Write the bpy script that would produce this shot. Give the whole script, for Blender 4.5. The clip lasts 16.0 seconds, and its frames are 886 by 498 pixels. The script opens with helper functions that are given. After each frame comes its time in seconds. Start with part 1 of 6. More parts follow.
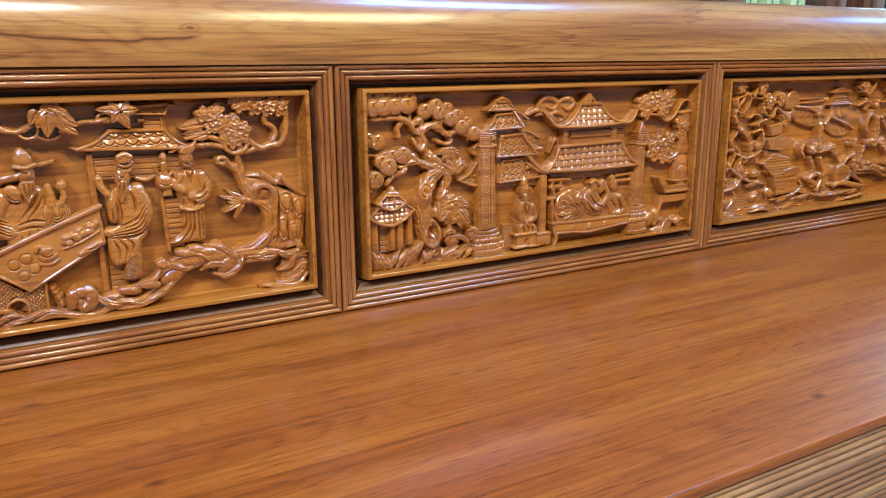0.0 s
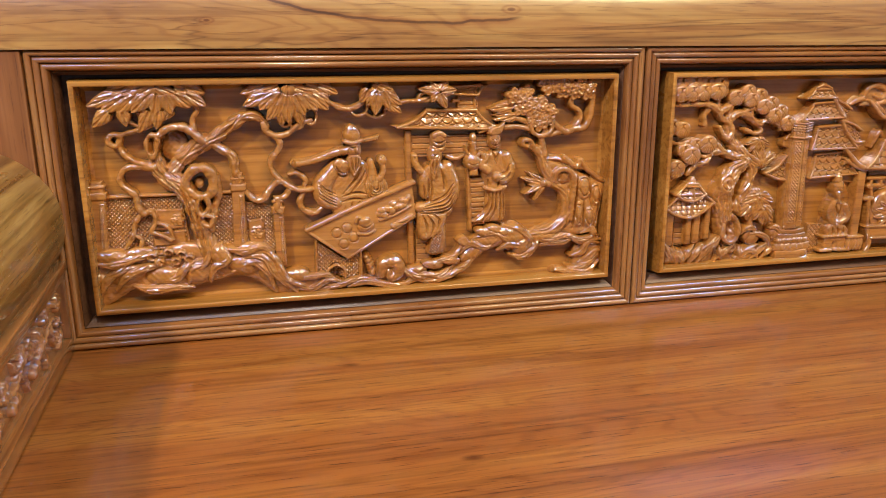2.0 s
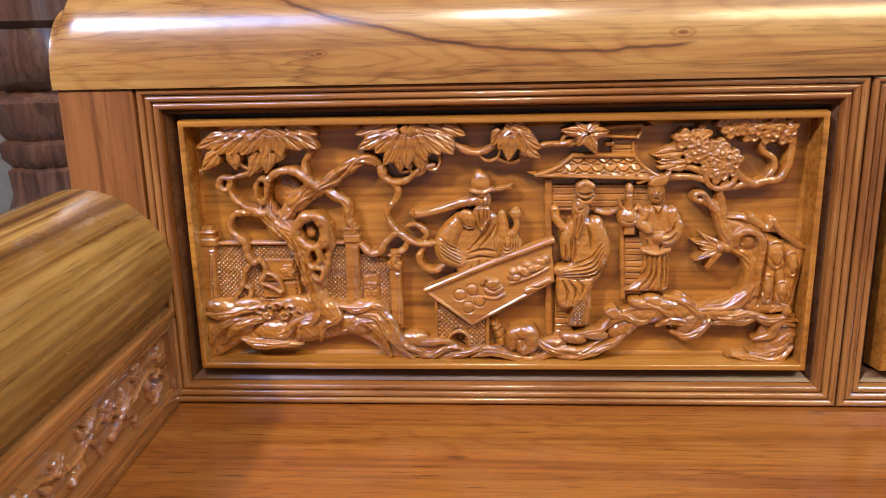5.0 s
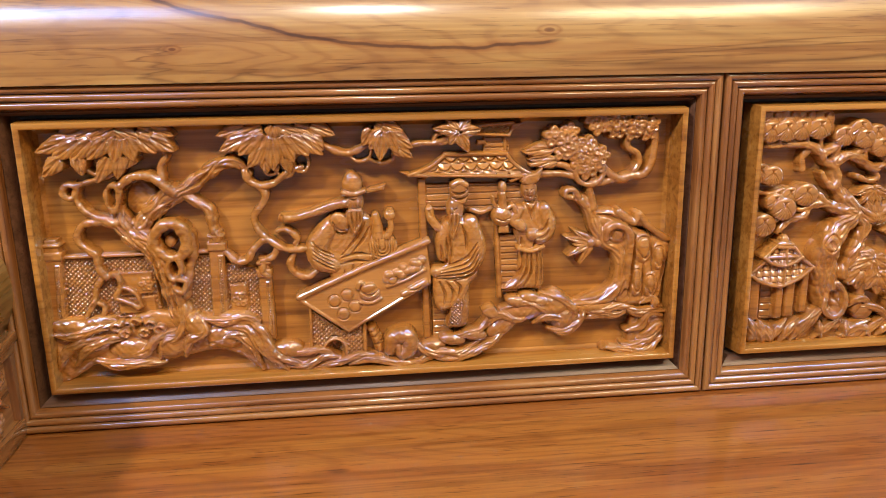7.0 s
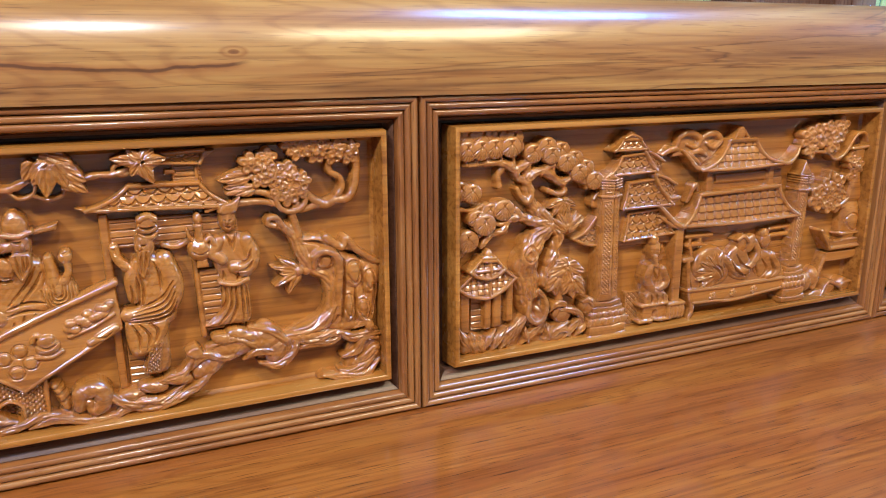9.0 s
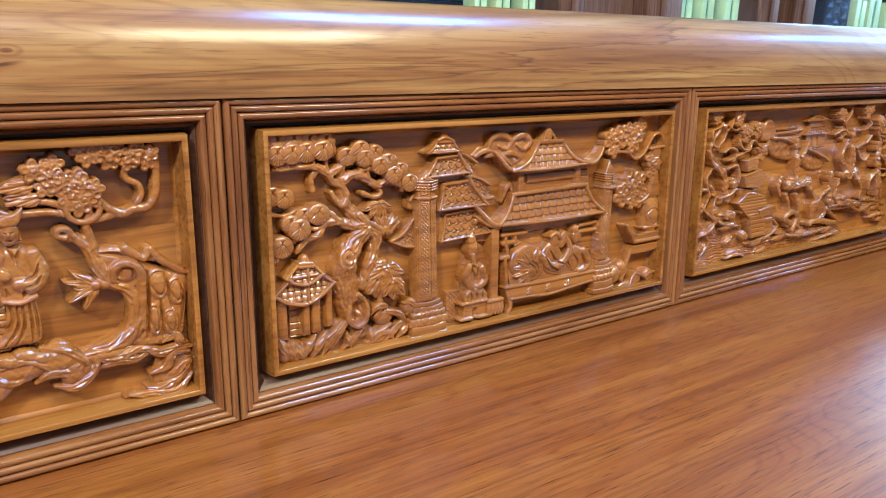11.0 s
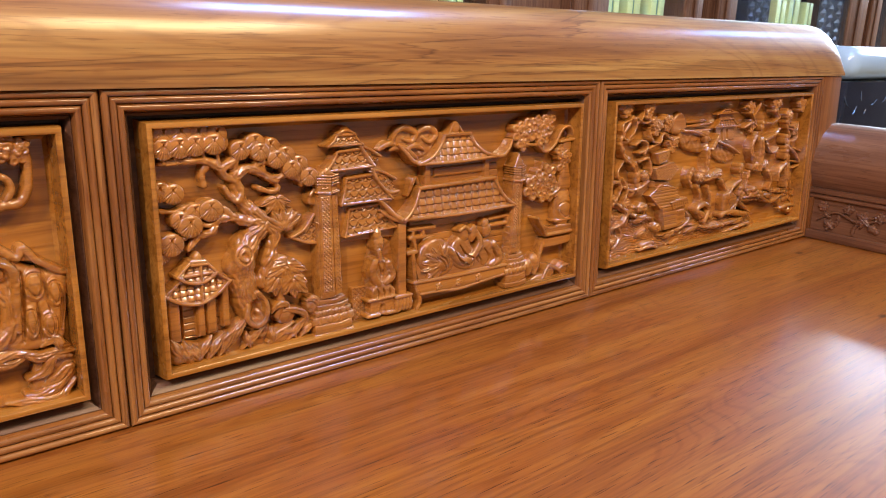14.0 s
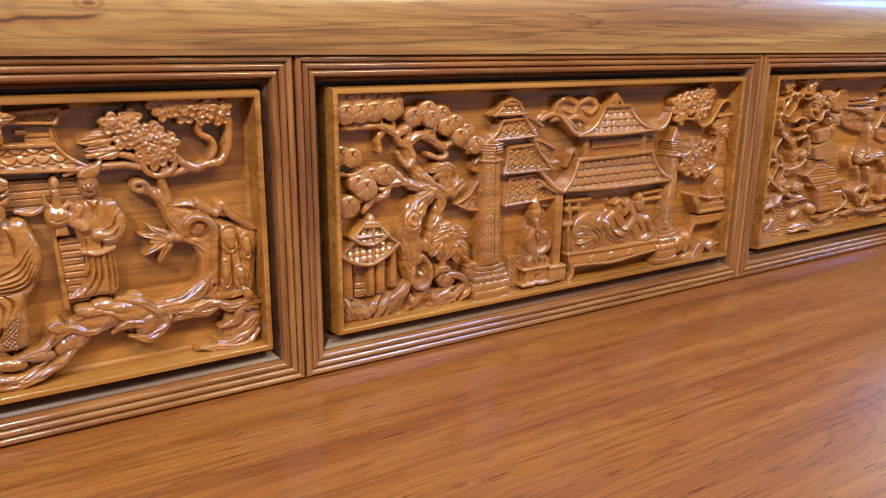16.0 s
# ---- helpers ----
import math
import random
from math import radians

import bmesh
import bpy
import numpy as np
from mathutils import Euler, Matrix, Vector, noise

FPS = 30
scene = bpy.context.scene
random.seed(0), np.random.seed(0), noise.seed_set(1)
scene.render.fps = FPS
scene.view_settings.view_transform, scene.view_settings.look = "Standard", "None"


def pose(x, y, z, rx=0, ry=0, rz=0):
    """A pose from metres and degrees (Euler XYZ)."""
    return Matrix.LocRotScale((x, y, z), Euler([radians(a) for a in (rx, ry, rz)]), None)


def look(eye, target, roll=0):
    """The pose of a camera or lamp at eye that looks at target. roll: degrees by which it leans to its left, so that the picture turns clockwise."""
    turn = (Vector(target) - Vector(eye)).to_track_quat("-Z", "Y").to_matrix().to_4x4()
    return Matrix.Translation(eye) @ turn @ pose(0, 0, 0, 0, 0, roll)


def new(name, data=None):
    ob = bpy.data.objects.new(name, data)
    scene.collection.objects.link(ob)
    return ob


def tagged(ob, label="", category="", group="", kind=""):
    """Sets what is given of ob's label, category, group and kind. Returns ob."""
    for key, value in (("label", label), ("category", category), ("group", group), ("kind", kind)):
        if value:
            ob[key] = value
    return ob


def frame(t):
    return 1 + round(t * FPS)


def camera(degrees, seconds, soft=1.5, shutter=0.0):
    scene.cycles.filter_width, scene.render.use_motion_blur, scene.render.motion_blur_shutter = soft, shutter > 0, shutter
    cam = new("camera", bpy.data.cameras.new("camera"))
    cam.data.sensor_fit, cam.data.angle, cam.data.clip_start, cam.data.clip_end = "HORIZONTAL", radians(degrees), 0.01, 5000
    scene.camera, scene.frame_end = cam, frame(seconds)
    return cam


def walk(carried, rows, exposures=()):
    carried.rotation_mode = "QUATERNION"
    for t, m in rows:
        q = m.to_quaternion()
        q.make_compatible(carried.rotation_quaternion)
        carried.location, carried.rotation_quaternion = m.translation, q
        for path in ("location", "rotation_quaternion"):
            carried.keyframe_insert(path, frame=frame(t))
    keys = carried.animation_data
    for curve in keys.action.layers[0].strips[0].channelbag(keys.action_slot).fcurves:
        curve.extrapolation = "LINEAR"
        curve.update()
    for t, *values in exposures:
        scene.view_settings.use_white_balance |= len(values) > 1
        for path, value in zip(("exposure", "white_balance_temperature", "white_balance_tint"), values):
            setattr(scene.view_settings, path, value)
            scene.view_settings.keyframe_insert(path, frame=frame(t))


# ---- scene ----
cam = camera(59.7, 16.0, soft=1.0)
PATH = [
    (0, (0.302, -0.892, 0.789), (1.261, 0.774, 0.236), 0.9),
    (0.5, (0.273, -0.89, 0.793), (1.159, 0.813, 0.231), 1.2),
    (1, (0.233, -0.876, 0.789), (1.004, 0.878, 0.215), 1.3),
    (1.5, (0.212, -0.866, 0.788), (0.831, 0.943, 0.204), 0.9),
    (2, (0.221, -0.84, 0.789), (0.661, 1.015, 0.184), 0.4),
    (2.5, (0.254, -0.785, 0.781), (0.493, 1.109, 0.185), -0.3),
    (3, (0.319, -0.742, 0.79), (0.368, 1.165, 0.189), -0.8),
    (3.5, (0.37, -0.726, 0.799), (0.249, 1.178, 0.201), -1.2),
    (3.7, (0.377, -0.724, 0.8), (0.206, 1.177, 0.205), -1.4),
    (5.8, (0.302, -0.696, 0.797), (0.282, 1.228, 0.251), -1.1),
    (6, (0.304, -0.695, 0.793), (0.32, 1.23, 0.252), -1.0),
    (6.5, (0.301, -0.693, 0.793), (0.419, 1.225, 0.237), -0.8),
    (7, (0.323, -0.684, 0.796), (0.536, 1.219, 0.219), -0.6),
    (7.5, (0.345, -0.679, 0.799), (0.677, 1.2, 0.2), -0.3),
    (8, (0.363, -0.675, 0.801), (0.822, 1.178, 0.205), 0.0),
    (8.5, (0.377, -0.67, 0.808), (0.977, 1.146, 0.224), 0.6),
    (9, (0.386, -0.668, 0.811), (1.172, 1.081, 0.243), 0.8),
    (9.5, (0.395, -0.668, 0.808), (1.314, 1.022, 0.263), 0.8),
    (10, (0.402, -0.669, 0.808), (1.42, 0.964, 0.262), 1.3),
    (12.5, (0.443, -0.707, 0.809), (1.636, 0.808, 0.279), 1.7),
    (13, (0.453, -0.708, 0.807), (1.681, 0.78, 0.281), 1.8),
    (13.5, (0.466, -0.711, 0.805), (1.712, 0.76, 0.273), 2.0),
    (14, (0.461, -0.7, 0.801), (1.697, 0.776, 0.259), 2.0),
    (14.5, (0.438, -0.692, 0.794), (1.637, 0.807, 0.234), 2.1),
    (15, (0.421, -0.695, 0.796), (1.555, 0.848, 0.219), 2.1),
    (15.5, (0.412, -0.688, 0.79), (1.48, 0.898, 0.203), 1.9),
    (16, (0.399, -0.673, 0.79), (1.419, 0.94, 0.19), 1.9),
]
TINTS = [
    (0, -0.09, 6160, 9), (3, 0.01, 6210, 7), (3.7, 0.00, 6310, 9), (6, -0.03, 6410, 12), (8, 0.01, 6080, 10), (9, -0.04, 5760, 10), (10, -0.04, 5490, 10),
    (12.5, -0.10, 5720, 14), (13, -0.16, 6370, 19), (13.5, -0.19, 6820, 22), (14, -0.23, 7360, 25), (15, -0.18, 7410, 22), (16, -0.05, 5830, 9),
]
walk(cam, [(t, look(eye, target, roll)) for t, eye, target, roll in PATH], TINTS)

# ---- world and lights ----
world = bpy.data.worlds.new("world")
scene.world = world
world.use_nodes = True
world.node_tree.nodes["Background"].inputs[0].default_value = (0.55, 0.5, 0.45, 1)
world.node_tree.nodes["Background"].inputs[1].default_value = 0.02


def lamp(name, size_x, size_y, power, colour, m):
    data = bpy.data.lights.new(name, "AREA")
    data.shape, data.size, data.size_y, data.energy, data.color = "RECTANGLE", size_x, size_y, power, colour
    ob = new(name, data)
    ob.matrix_world = m
    return ob


COOL, WARM, GOLD = (0.14, 0.41, 1.0), (1.0, 0.92, 0.80), (1.0, 0.85, 0.50)
lamp("ceiling_strip", 1.80, 0.70, 112, COOL, look((-1.30, -1.90, 2.90), (-1.30, -1.90, 0)))
lamp("ceiling_panel", 0.90, 0.45, 104, COOL, look((2.10, -0.45, 2.90), (2.10, -0.45, 0)))
lamp("ceiling_panel", 1.20, 0.60, 60, COOL, look((5.60, -0.75, 2.90), (5.60, -0.75, 0)))
lamp("ceiling_panel", 1.20, 0.70, 84, GOLD, look((1.90, -2.25, 2.90), (1.90, -2.25, 0)))
lamp("window_light", 3.2, 1.5, 360, (0.50, 0.75, 1.0), look((7.50, 0.40, 2.05), (2.0, 0.0, 1.0)))
# This spot follows from the left arm's shadow edge on the seat.
lamp("unseen_spot", 0.16, 0.16, 86, WARM, look((-1.40, -1.85, 2.88), (0.3, 0, 0.6)))
# Two more unseen spots, added to brighten the carving and give it glints.
lamp("unseen_spot", 0.26, 0.26, 38, WARM, look((0.40, -1.75, 2.88), (1.1, 0, 0.6)))
lamp("unseen_spot", 0.26, 0.26, 6, WARM, look((2.20, -1.75, 2.88), (1.8, 0, 0.6)))

# ---- materials ----


def nodes_of(mat):
    mat.use_nodes = True
    nt = mat.node_tree
    return nt, nt.nodes["Principled BSDF"]


def ramp(nt, stops, source):
    n = nt.nodes.new("ShaderNodeValToRGB")
    els = n.color_ramp.elements
    while len(els) < len(stops):
        els.new(0.5)
    for e, (p, c) in zip(els, stops):
        e.position, e.color = p, (*c, 1)
    nt.links.new(source, n.inputs[0])
    return n.outputs[0]


def noise_at(nt, coord, scale, size, detail=4.0, distort=0.0, rough=0.55):
    mp = nt.nodes.new("ShaderNodeMapping")
    mp.inputs["Scale"].default_value = scale
    nt.links.new(coord, mp.inputs[0])
    n = nt.nodes.new("ShaderNodeTexNoise")
    n.inputs["Scale"].default_value, n.inputs["Detail"].default_value = size, detail
    n.inputs["Roughness"].default_value, n.inputs["Distortion"].default_value = rough, distort
    nt.links.new(mp.outputs[0], n.inputs[0])
    return n.outputs[0]


def mix(nt, kind, fac, a, b):
    n = nt.nodes.new("ShaderNodeMix")
    n.data_type, n.blend_type = "RGBA", kind
    for sock, v in ((n.inputs[0], fac), (n.inputs[6], a), (n.inputs[7], b)):
        if isinstance(v, (int, float)):
            sock.default_value = v
        elif isinstance(v, tuple):
            sock.default_value = (*v, 1)
        else:
            nt.links.new(v, sock)
    return n.outputs[2]


def wood(name, dark, mid, light, along="x", figure=1.0, rough=0.28, coat=0.5, coat_rough=0.12, vein=0.0, bump=0.10, contrast=0.7, stripes=0.0, knots=0.0, pore=0.5, flow=1.6, lacquer=1.5, aspect=17, rings=0.0, crack=0.0):
    """Lacquered hardwood with its grain along one axis: broad figure, fine streaks, short dark pores."""
    mat = bpy.data.materials.new(name)
    nt, bsdf = nodes_of(mat)
    tc = nt.nodes.new("ShaderNodeTexCoord").outputs["Object"]
    k = "xyz".index(along)

    def stretch(a, b):
        s = [b, b, b]
        s[k] = a
        return tuple(s)
    broad = noise_at(nt, tc, stretch(1.5, aspect), figure, 6, flow, 0.6)
    col = ramp(nt, [(0.28, dark), (0.46, mid), (0.60, light), (0.75, mid)], broad)
    streak = noise_at(nt, tc, stretch(1.3, 200), 1.0, 4, 0.3, 0.5)
    col = mix(nt, "MULTIPLY", contrast, col, ramp(nt, [(0.30, (0.46, 0.36, 0.30)), (0.54, (1, 1, 1))], streak))
    pores = noise_at(nt, tc, stretch(24, 540), 1.0, 3, 0.0)
    col = mix(nt, "MULTIPLY", pore, col, ramp(nt, [(0.31, (0.25, 0.14, 0.09)), (0.41, (1, 1, 1))], pores))
    if rings:
        swing = noise_at(nt, tc, stretch(1.3, aspect * 0.6), figure, 3, flow * 0.5, 0.45)
        wave = nt.nodes.new("ShaderNodeMath")
        wave.operation = "MULTIPLY"
        wave.inputs[1].default_value = 170.0
        nt.links.new(swing, wave.inputs[0])
        sine = nt.nodes.new("ShaderNodeMath")
        sine.operation = "SINE"
        nt.links.new(wave.outputs[0], sine.inputs[0])
        col = mix(nt, "MULTIPLY", rings, col, ramp(nt, [(0.0, (1, 1, 1)), (0.55, (0.92, 0.84, 0.76)), (0.95, (0.50, 0.34, 0.24))], sine.outputs[0]))
    if stripes:
        band = noise_at(nt, tc, stretch(0.5, 48), 1.0, 3, 0.25)
        col = mix(nt, "MULTIPLY", stripes, col, ramp(nt, [(0.38, (0.25, 0.17, 0.10)), (0.50, (0.75, 0.66, 0.55)), (0.58, (1, 1, 1))], band))
    if knots:
        vo = nt.nodes.new("ShaderNodeTexVoronoi")
        mp = nt.nodes.new("ShaderNodeMapping")
        mp.inputs["Scale"].default_value = stretch(5.0, 11.0)
        nt.links.new(tc, mp.inputs[0])
        nt.links.new(mp.outputs[0], vo.inputs["Vector"])
        vo.inputs["Scale"].default_value = 1.0
        col = mix(nt, "MULTIPLY", knots, col, ramp(nt, [(0.035, (0.22, 0.10, 0.06)), (0.075, (1, 1, 1))], vo.outputs["Distance"]))
    if vein:
        line = noise_at(nt, tc, stretch(1.0, 11), 1.0, 5, 1.1)
        thin = ramp(nt, [(0.488, (1, 1, 1)), (0.50, (0.25, 0.14, 0.09)), (0.506, (0.75, 0.62, 0.5)), (0.54, (1, 1, 1))], line)
        col = mix(nt, "MULTIPLY", vein, col, thin)
    if crack:
        # one long dark vein that dips and rises along the rail, and two small knots beside it
        xyz = nt.nodes.new("ShaderNodeSeparateXYZ")
        nt.links.new(tc, xyz.inputs[0])

        def calc(kind, a, b, c=0.0):
            n = nt.nodes.new("ShaderNodeMath")
            n.operation = kind
            for sock, v in zip(n.inputs, (a, b, c)):
                if isinstance(v, float):
                    sock.default_value = v
                else:
                    nt.links.new(v, sock)
            return n.outputs[0]
        x, z = xyz.outputs[0], xyz.outputs[2]
        swing = noise_at(nt, tc, (9.0, 3.0, 3.0), 1.0, 4)
        way = calc("SUBTRACT", x, 0.42)
        line = calc("ADD", calc("MULTIPLY_ADD", calc("MULTIPLY", way, way), 0.60, 0.760), calc("MULTIPLY", swing, 0.020))
        off = calc("ABSOLUTE", calc("SUBTRACT", z, line), 0.0)
        ends = calc("MULTIPLY", calc("MULTIPLY", calc("SUBTRACT", x, 0.12), 12.0), calc("MULTIPLY", calc("SUBTRACT", 0.51, x), 14.0))
        nt.nodes[-1].use_clamp = True
        dark = ramp(nt, [(0.0, (0.16, 0.08, 0.06)), (0.16, (0.22, 0.11, 0.08)), (0.34, (0.74, 0.58, 0.46)), (1.0, (1, 1, 1))], calc("MULTIPLY", off, 190.0))
        col = mix(nt, "MULTIPLY", calc("MULTIPLY", ends, crack), col, dark)
        for kx, kz, size in ((0.495, 0.784, 60.0), (0.175, 0.772, 90.0)):
            a, b = calc("MULTIPLY", calc("SUBTRACT", x, kx), size), calc("MULTIPLY", calc("SUBTRACT", z, kz), size * 2.4)
            r = calc("SQRT", calc("ADD", calc("MULTIPLY", a, a), calc("MULTIPLY", b, b)), 0.0)
            col = mix(nt, "MULTIPLY", crack, col, ramp(nt, [(0.0, (0.30, 0.17, 0.12)), (0.22, (0.45, 0.28, 0.18)), (0.34, (0.95, 0.9, 0.85)), (0.60, (0.72, 0.58, 0.46)), (0.80, (1, 1, 1))], r))
    nt.links.new(col, bsdf.inputs["Base Color"])
    rg = noise_at(nt, tc, stretch(6, 20), 1.0, 4)
    mr = nt.nodes.new("ShaderNodeMapRange")
    mr.inputs[3].default_value, mr.inputs[4].default_value = rough - 0.06, rough + 0.10
    nt.links.new(rg, mr.inputs[0])
    nt.links.new(mr.outputs[0], bsdf.inputs["Roughness"])
    bsdf.inputs["Coat IOR"].default_value = lacquer
    bsdf.inputs["Specular IOR Level"].default_value = 0.25
    bsdf.inputs["Coat Weight"].default_value, bsdf.inputs["Coat Roughness"].default_value = coat, coat_rough
    bp = nt.nodes.new("ShaderNodeBump")
    bp.inputs["Strength"].default_value, bp.inputs["Distance"].default_value = bump, 0.001
    nt.links.new(streak, bp.inputs["Height"])
    nt.links.new(bp.outputs[0], bsdf.inputs["Normal"])
    return mat


def plain(name, colour, rough=0.5, metal=0.0, vary=0.15, size=12.0, coat=0.0):
    mat = bpy.data.materials.new(name)
    nt, bsdf = nodes_of(mat)
    tc = nt.nodes.new("ShaderNodeTexCoord").outputs["Object"]
    n = noise_at(nt, tc, (1, 1, 1), size, 6)
    lo = tuple(c * (1 - vary) for c in colour)
    hi = tuple(min(1, c * (1 + vary)) for c in colour)
    nt.links.new(ramp(nt, [(0.3, lo), (0.7, hi)], n), bsdf.inputs["Base Color"])
    bsdf.inputs["Roughness"].default_value, bsdf.inputs["Metallic"].default_value = rough, metal
    bsdf.inputs["Coat Weight"].default_value = coat
    return mat


W_SEAT = wood("seat_wood", (0.238, 0.060, 0.008), (0.282, 0.076, 0.010), (0.340, 0.106, 0.014), "x", 1.0, 0.30, 0.85, 0.17, contrast=0.60, knots=0.95, pore=0.80, flow=0.7, aspect=18, rings=0.28)
W_CREST = wood("crest_wood", (0.215, 0.078, 0.019), (0.360, 0.152, 0.034), (0.470, 0.240, 0.058), "x", 0.6, 0.38, 0.95, 0.19, vein=0.6, contrast=0.50, knots=0.7, pore=0.40, flow=1.6, aspect=16, rings=0.30, crack=0.85)
W_FRAME_H = wood("frame_wood", (0.154, 0.049, 0.013), (0.264, 0.090, 0.021), (0.352, 0.141, 0.035), "x", 1.5, 0.24, 0.8, 0.10, lacquer=1.6)
W_FRAME_V = wood("stile_wood", (0.154, 0.049, 0.013), (0.264, 0.090, 0.021), (0.352, 0.141, 0.035), "z", 1.5, 0.24, 0.8, 0.10, lacquer=1.6)
W_POST = wood("post_wood", (0.140, 0.042, 0.011), (0.205, 0.066, 0.016), (0.255, 0.088, 0.023), "z", 1.0, 0.28, 0.4, 0.15)
W_ARM = wood("arm_wood", (0.190, 0.074, 0.012), (0.340, 0.143, 0.025), (0.450, 0.215, 0.045), "y", 2.0, 0.26, 0.5, 0.12, stripes=0.95)
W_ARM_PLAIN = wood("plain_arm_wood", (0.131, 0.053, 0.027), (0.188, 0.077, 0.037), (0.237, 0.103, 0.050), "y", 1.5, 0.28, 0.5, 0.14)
W_APRON = wood("apron_wood", (0.160, 0.077, 0.037), (0.270, 0.143, 0.073), (0.400, 0.242, 0.110), "x", 1.5, 0.26, 0.6, 0.12)
# Ledges: darker and duller wood than the reeded bars.
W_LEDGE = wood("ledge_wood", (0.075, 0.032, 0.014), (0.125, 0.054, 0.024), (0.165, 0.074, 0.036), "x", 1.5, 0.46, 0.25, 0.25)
W_ARM_SIDE = wood("arm_side_wood", (0.220, 0.066, 0.014), (0.340, 0.106, 0.020), (0.430, 0.145, 0.030), "y", 1.5, 0.22, 1.0, 0.09, lacquer=1.7)
# Near-black colour puts the shade of the gaps round the panels into the board.
W_BACK_SHADE = wood("shaded_backing_wood", (0.030, 0.011, 0.005), (0.052, 0.019, 0.008), (0.075, 0.028, 0.011), "x", 1.5, 0.4, 0.2, 0.2)
W_GROUND = wood("panel_wood", (0.220, 0.070, 0.010), (0.359, 0.128, 0.017), (0.456, 0.178, 0.028), "x", 1.2, 0.24, 0.8, 0.10, contrast=0.7, pore=0.25, lacquer=1.6)
W_CARVE = wood("carving_wood", (0.275, 0.087, 0.012), (0.375, 0.129, 0.018), (0.452, 0.169, 0.027), "x", 1.2, 0.24, 1.0, 0.10, contrast=0.6, pore=0.4, lacquer=1.75)
M_FLOOR = plain("floor_tile", (0.16, 0.13, 0.10), 0.3)
M_WALL = plain("wall_paint", (0.30, 0.25, 0.20), 0.7)
M_CEIL = plain("ceiling_paint", (0.52, 0.50, 0.47), 0.8)

# ---- building helpers ----


def part(name, bm, material, parent, label="", smooth=True):
    """One mesh object under a thing or a part."""
    bmesh.ops.recalc_face_normals(bm, faces=bm.faces)
    me = bpy.data.meshes.new(name)
    bm.to_mesh(me)
    bm.free()
    return dress(name, me, material, parent, label, smooth)


def dress(name, me, material, parent, label="", smooth=True):
    me.materials.append(material)
    if smooth:
        me.shade_smooth()
        me.set_sharp_from_angle(angle=radians(42))
    ob = new(name, me)
    ob.parent = parent
    return tagged(ob, label)


def thing(name, label, category, m=None, group="", kind=""):
    ob = new(name)
    ob.matrix_basis = m or Matrix()
    return tagged(ob, label, category, group, kind)


def slab(bm, x0, x1, y0, y1, z0, z1, bevel=0.0, segs=2):
    made = bmesh.ops.create_cube(bm, size=1.0)["verts"]
    bmesh.ops.transform(bm, matrix=Matrix.Translation(((x0 + x1) / 2, (y0 + y1) / 2, (z0 + z1) / 2)) @ Matrix.Diagonal((x1 - x0, y1 - y0, z1 - z0, 1)), verts=made)
    if bevel:
        edges = {e for v in made for e in v.link_edges}
        bmesh.ops.bevel(bm, geom=list(edges), offset=bevel, segments=segs, profile=0.5, affect="EDGES")
    return bm


def box(*a, **k):
    return slab(bmesh.new(), *a, **k)


def loft(bm, rings, closed=True, caps=True):
    """Faces between rings of points; each ring has as many points as the next."""
    vs = [[bm.verts.new(p) for p in ring] for ring in rings]
    n = len(vs[0])
    for a, b in zip(vs, vs[1:]):
        for i in range(n if closed else n - 1):
            j = (i + 1) % n
            bm.faces.new((a[i], a[j], b[j], b[i]))
    if caps:
        bm.faces.new(vs[0][::-1])
        bm.faces.new(vs[-1])
    return bm



# ---- room ----
RX0, RX1, RY0, RY1, RH = -3.2, 7.6, -4.2, 2.6, 2.95


def setting(name, bm, material, label, category):
    return tagged(part(name, bm, material, None, smooth=False), label, category, kind="structure")


setting("floor", box(RX0, RX1, RY0, RY1, -0.1, 0.0), M_FLOOR, "pale polished showroom floor", "floor")
setting("ceiling", box(RX0, RX1, RY0, RY1, RH, RH + 0.1), M_CEIL, "plain pale showroom ceiling", "ceiling")
setting("wall_north", box(RX0, RX1, RY1, RY1 + 0.12, 0, RH), M_WALL, "plain painted showroom wall", "wall")
setting("wall_south", box(RX0, RX1, RY0 - 0.12, RY0, 0, RH), M_WALL, "plain painted showroom wall", "wall")
setting("wall_west", box(RX0 - 0.12, RX0, RY0, RY1, 0, RH), M_WALL, "plain painted showroom wall", "wall")
setting("wall_east", box(RX1, RX1 + 0.12, RY0, RY1, 0, RH), M_WALL, "plain painted showroom wall", "wall")

win = thing("window_1", "wide bright window high in the side wall", "window", kind="structure")
for y0, y1, z0, z1 in ((-1.30, -1.22, 1.22, 2.88), (2.02, 2.10, 1.22, 2.88), (-1.22, 2.02, 1.22, 1.29), (-1.22, 2.02, 2.81, 2.88)):
    part("window_frame", box(RX1 - 0.06, RX1 - 0.002, y0, y1, z0, z1, bevel=0.006), M_CEIL, win)

# ---- sofa: seat, back frame, crest, arms ----
PITCH, SEAT, BACK_H, DEEP = 0.66, 0.43, 0.315, 0.029
BACK = pose(0, -0.013, SEAT, -2.4)
sofa = thing("sofa", "long lacquered rosewood sofa with three carved back panels", "sofa")


def in_back(ob):
    ob.matrix_basis = BACK
    return ob


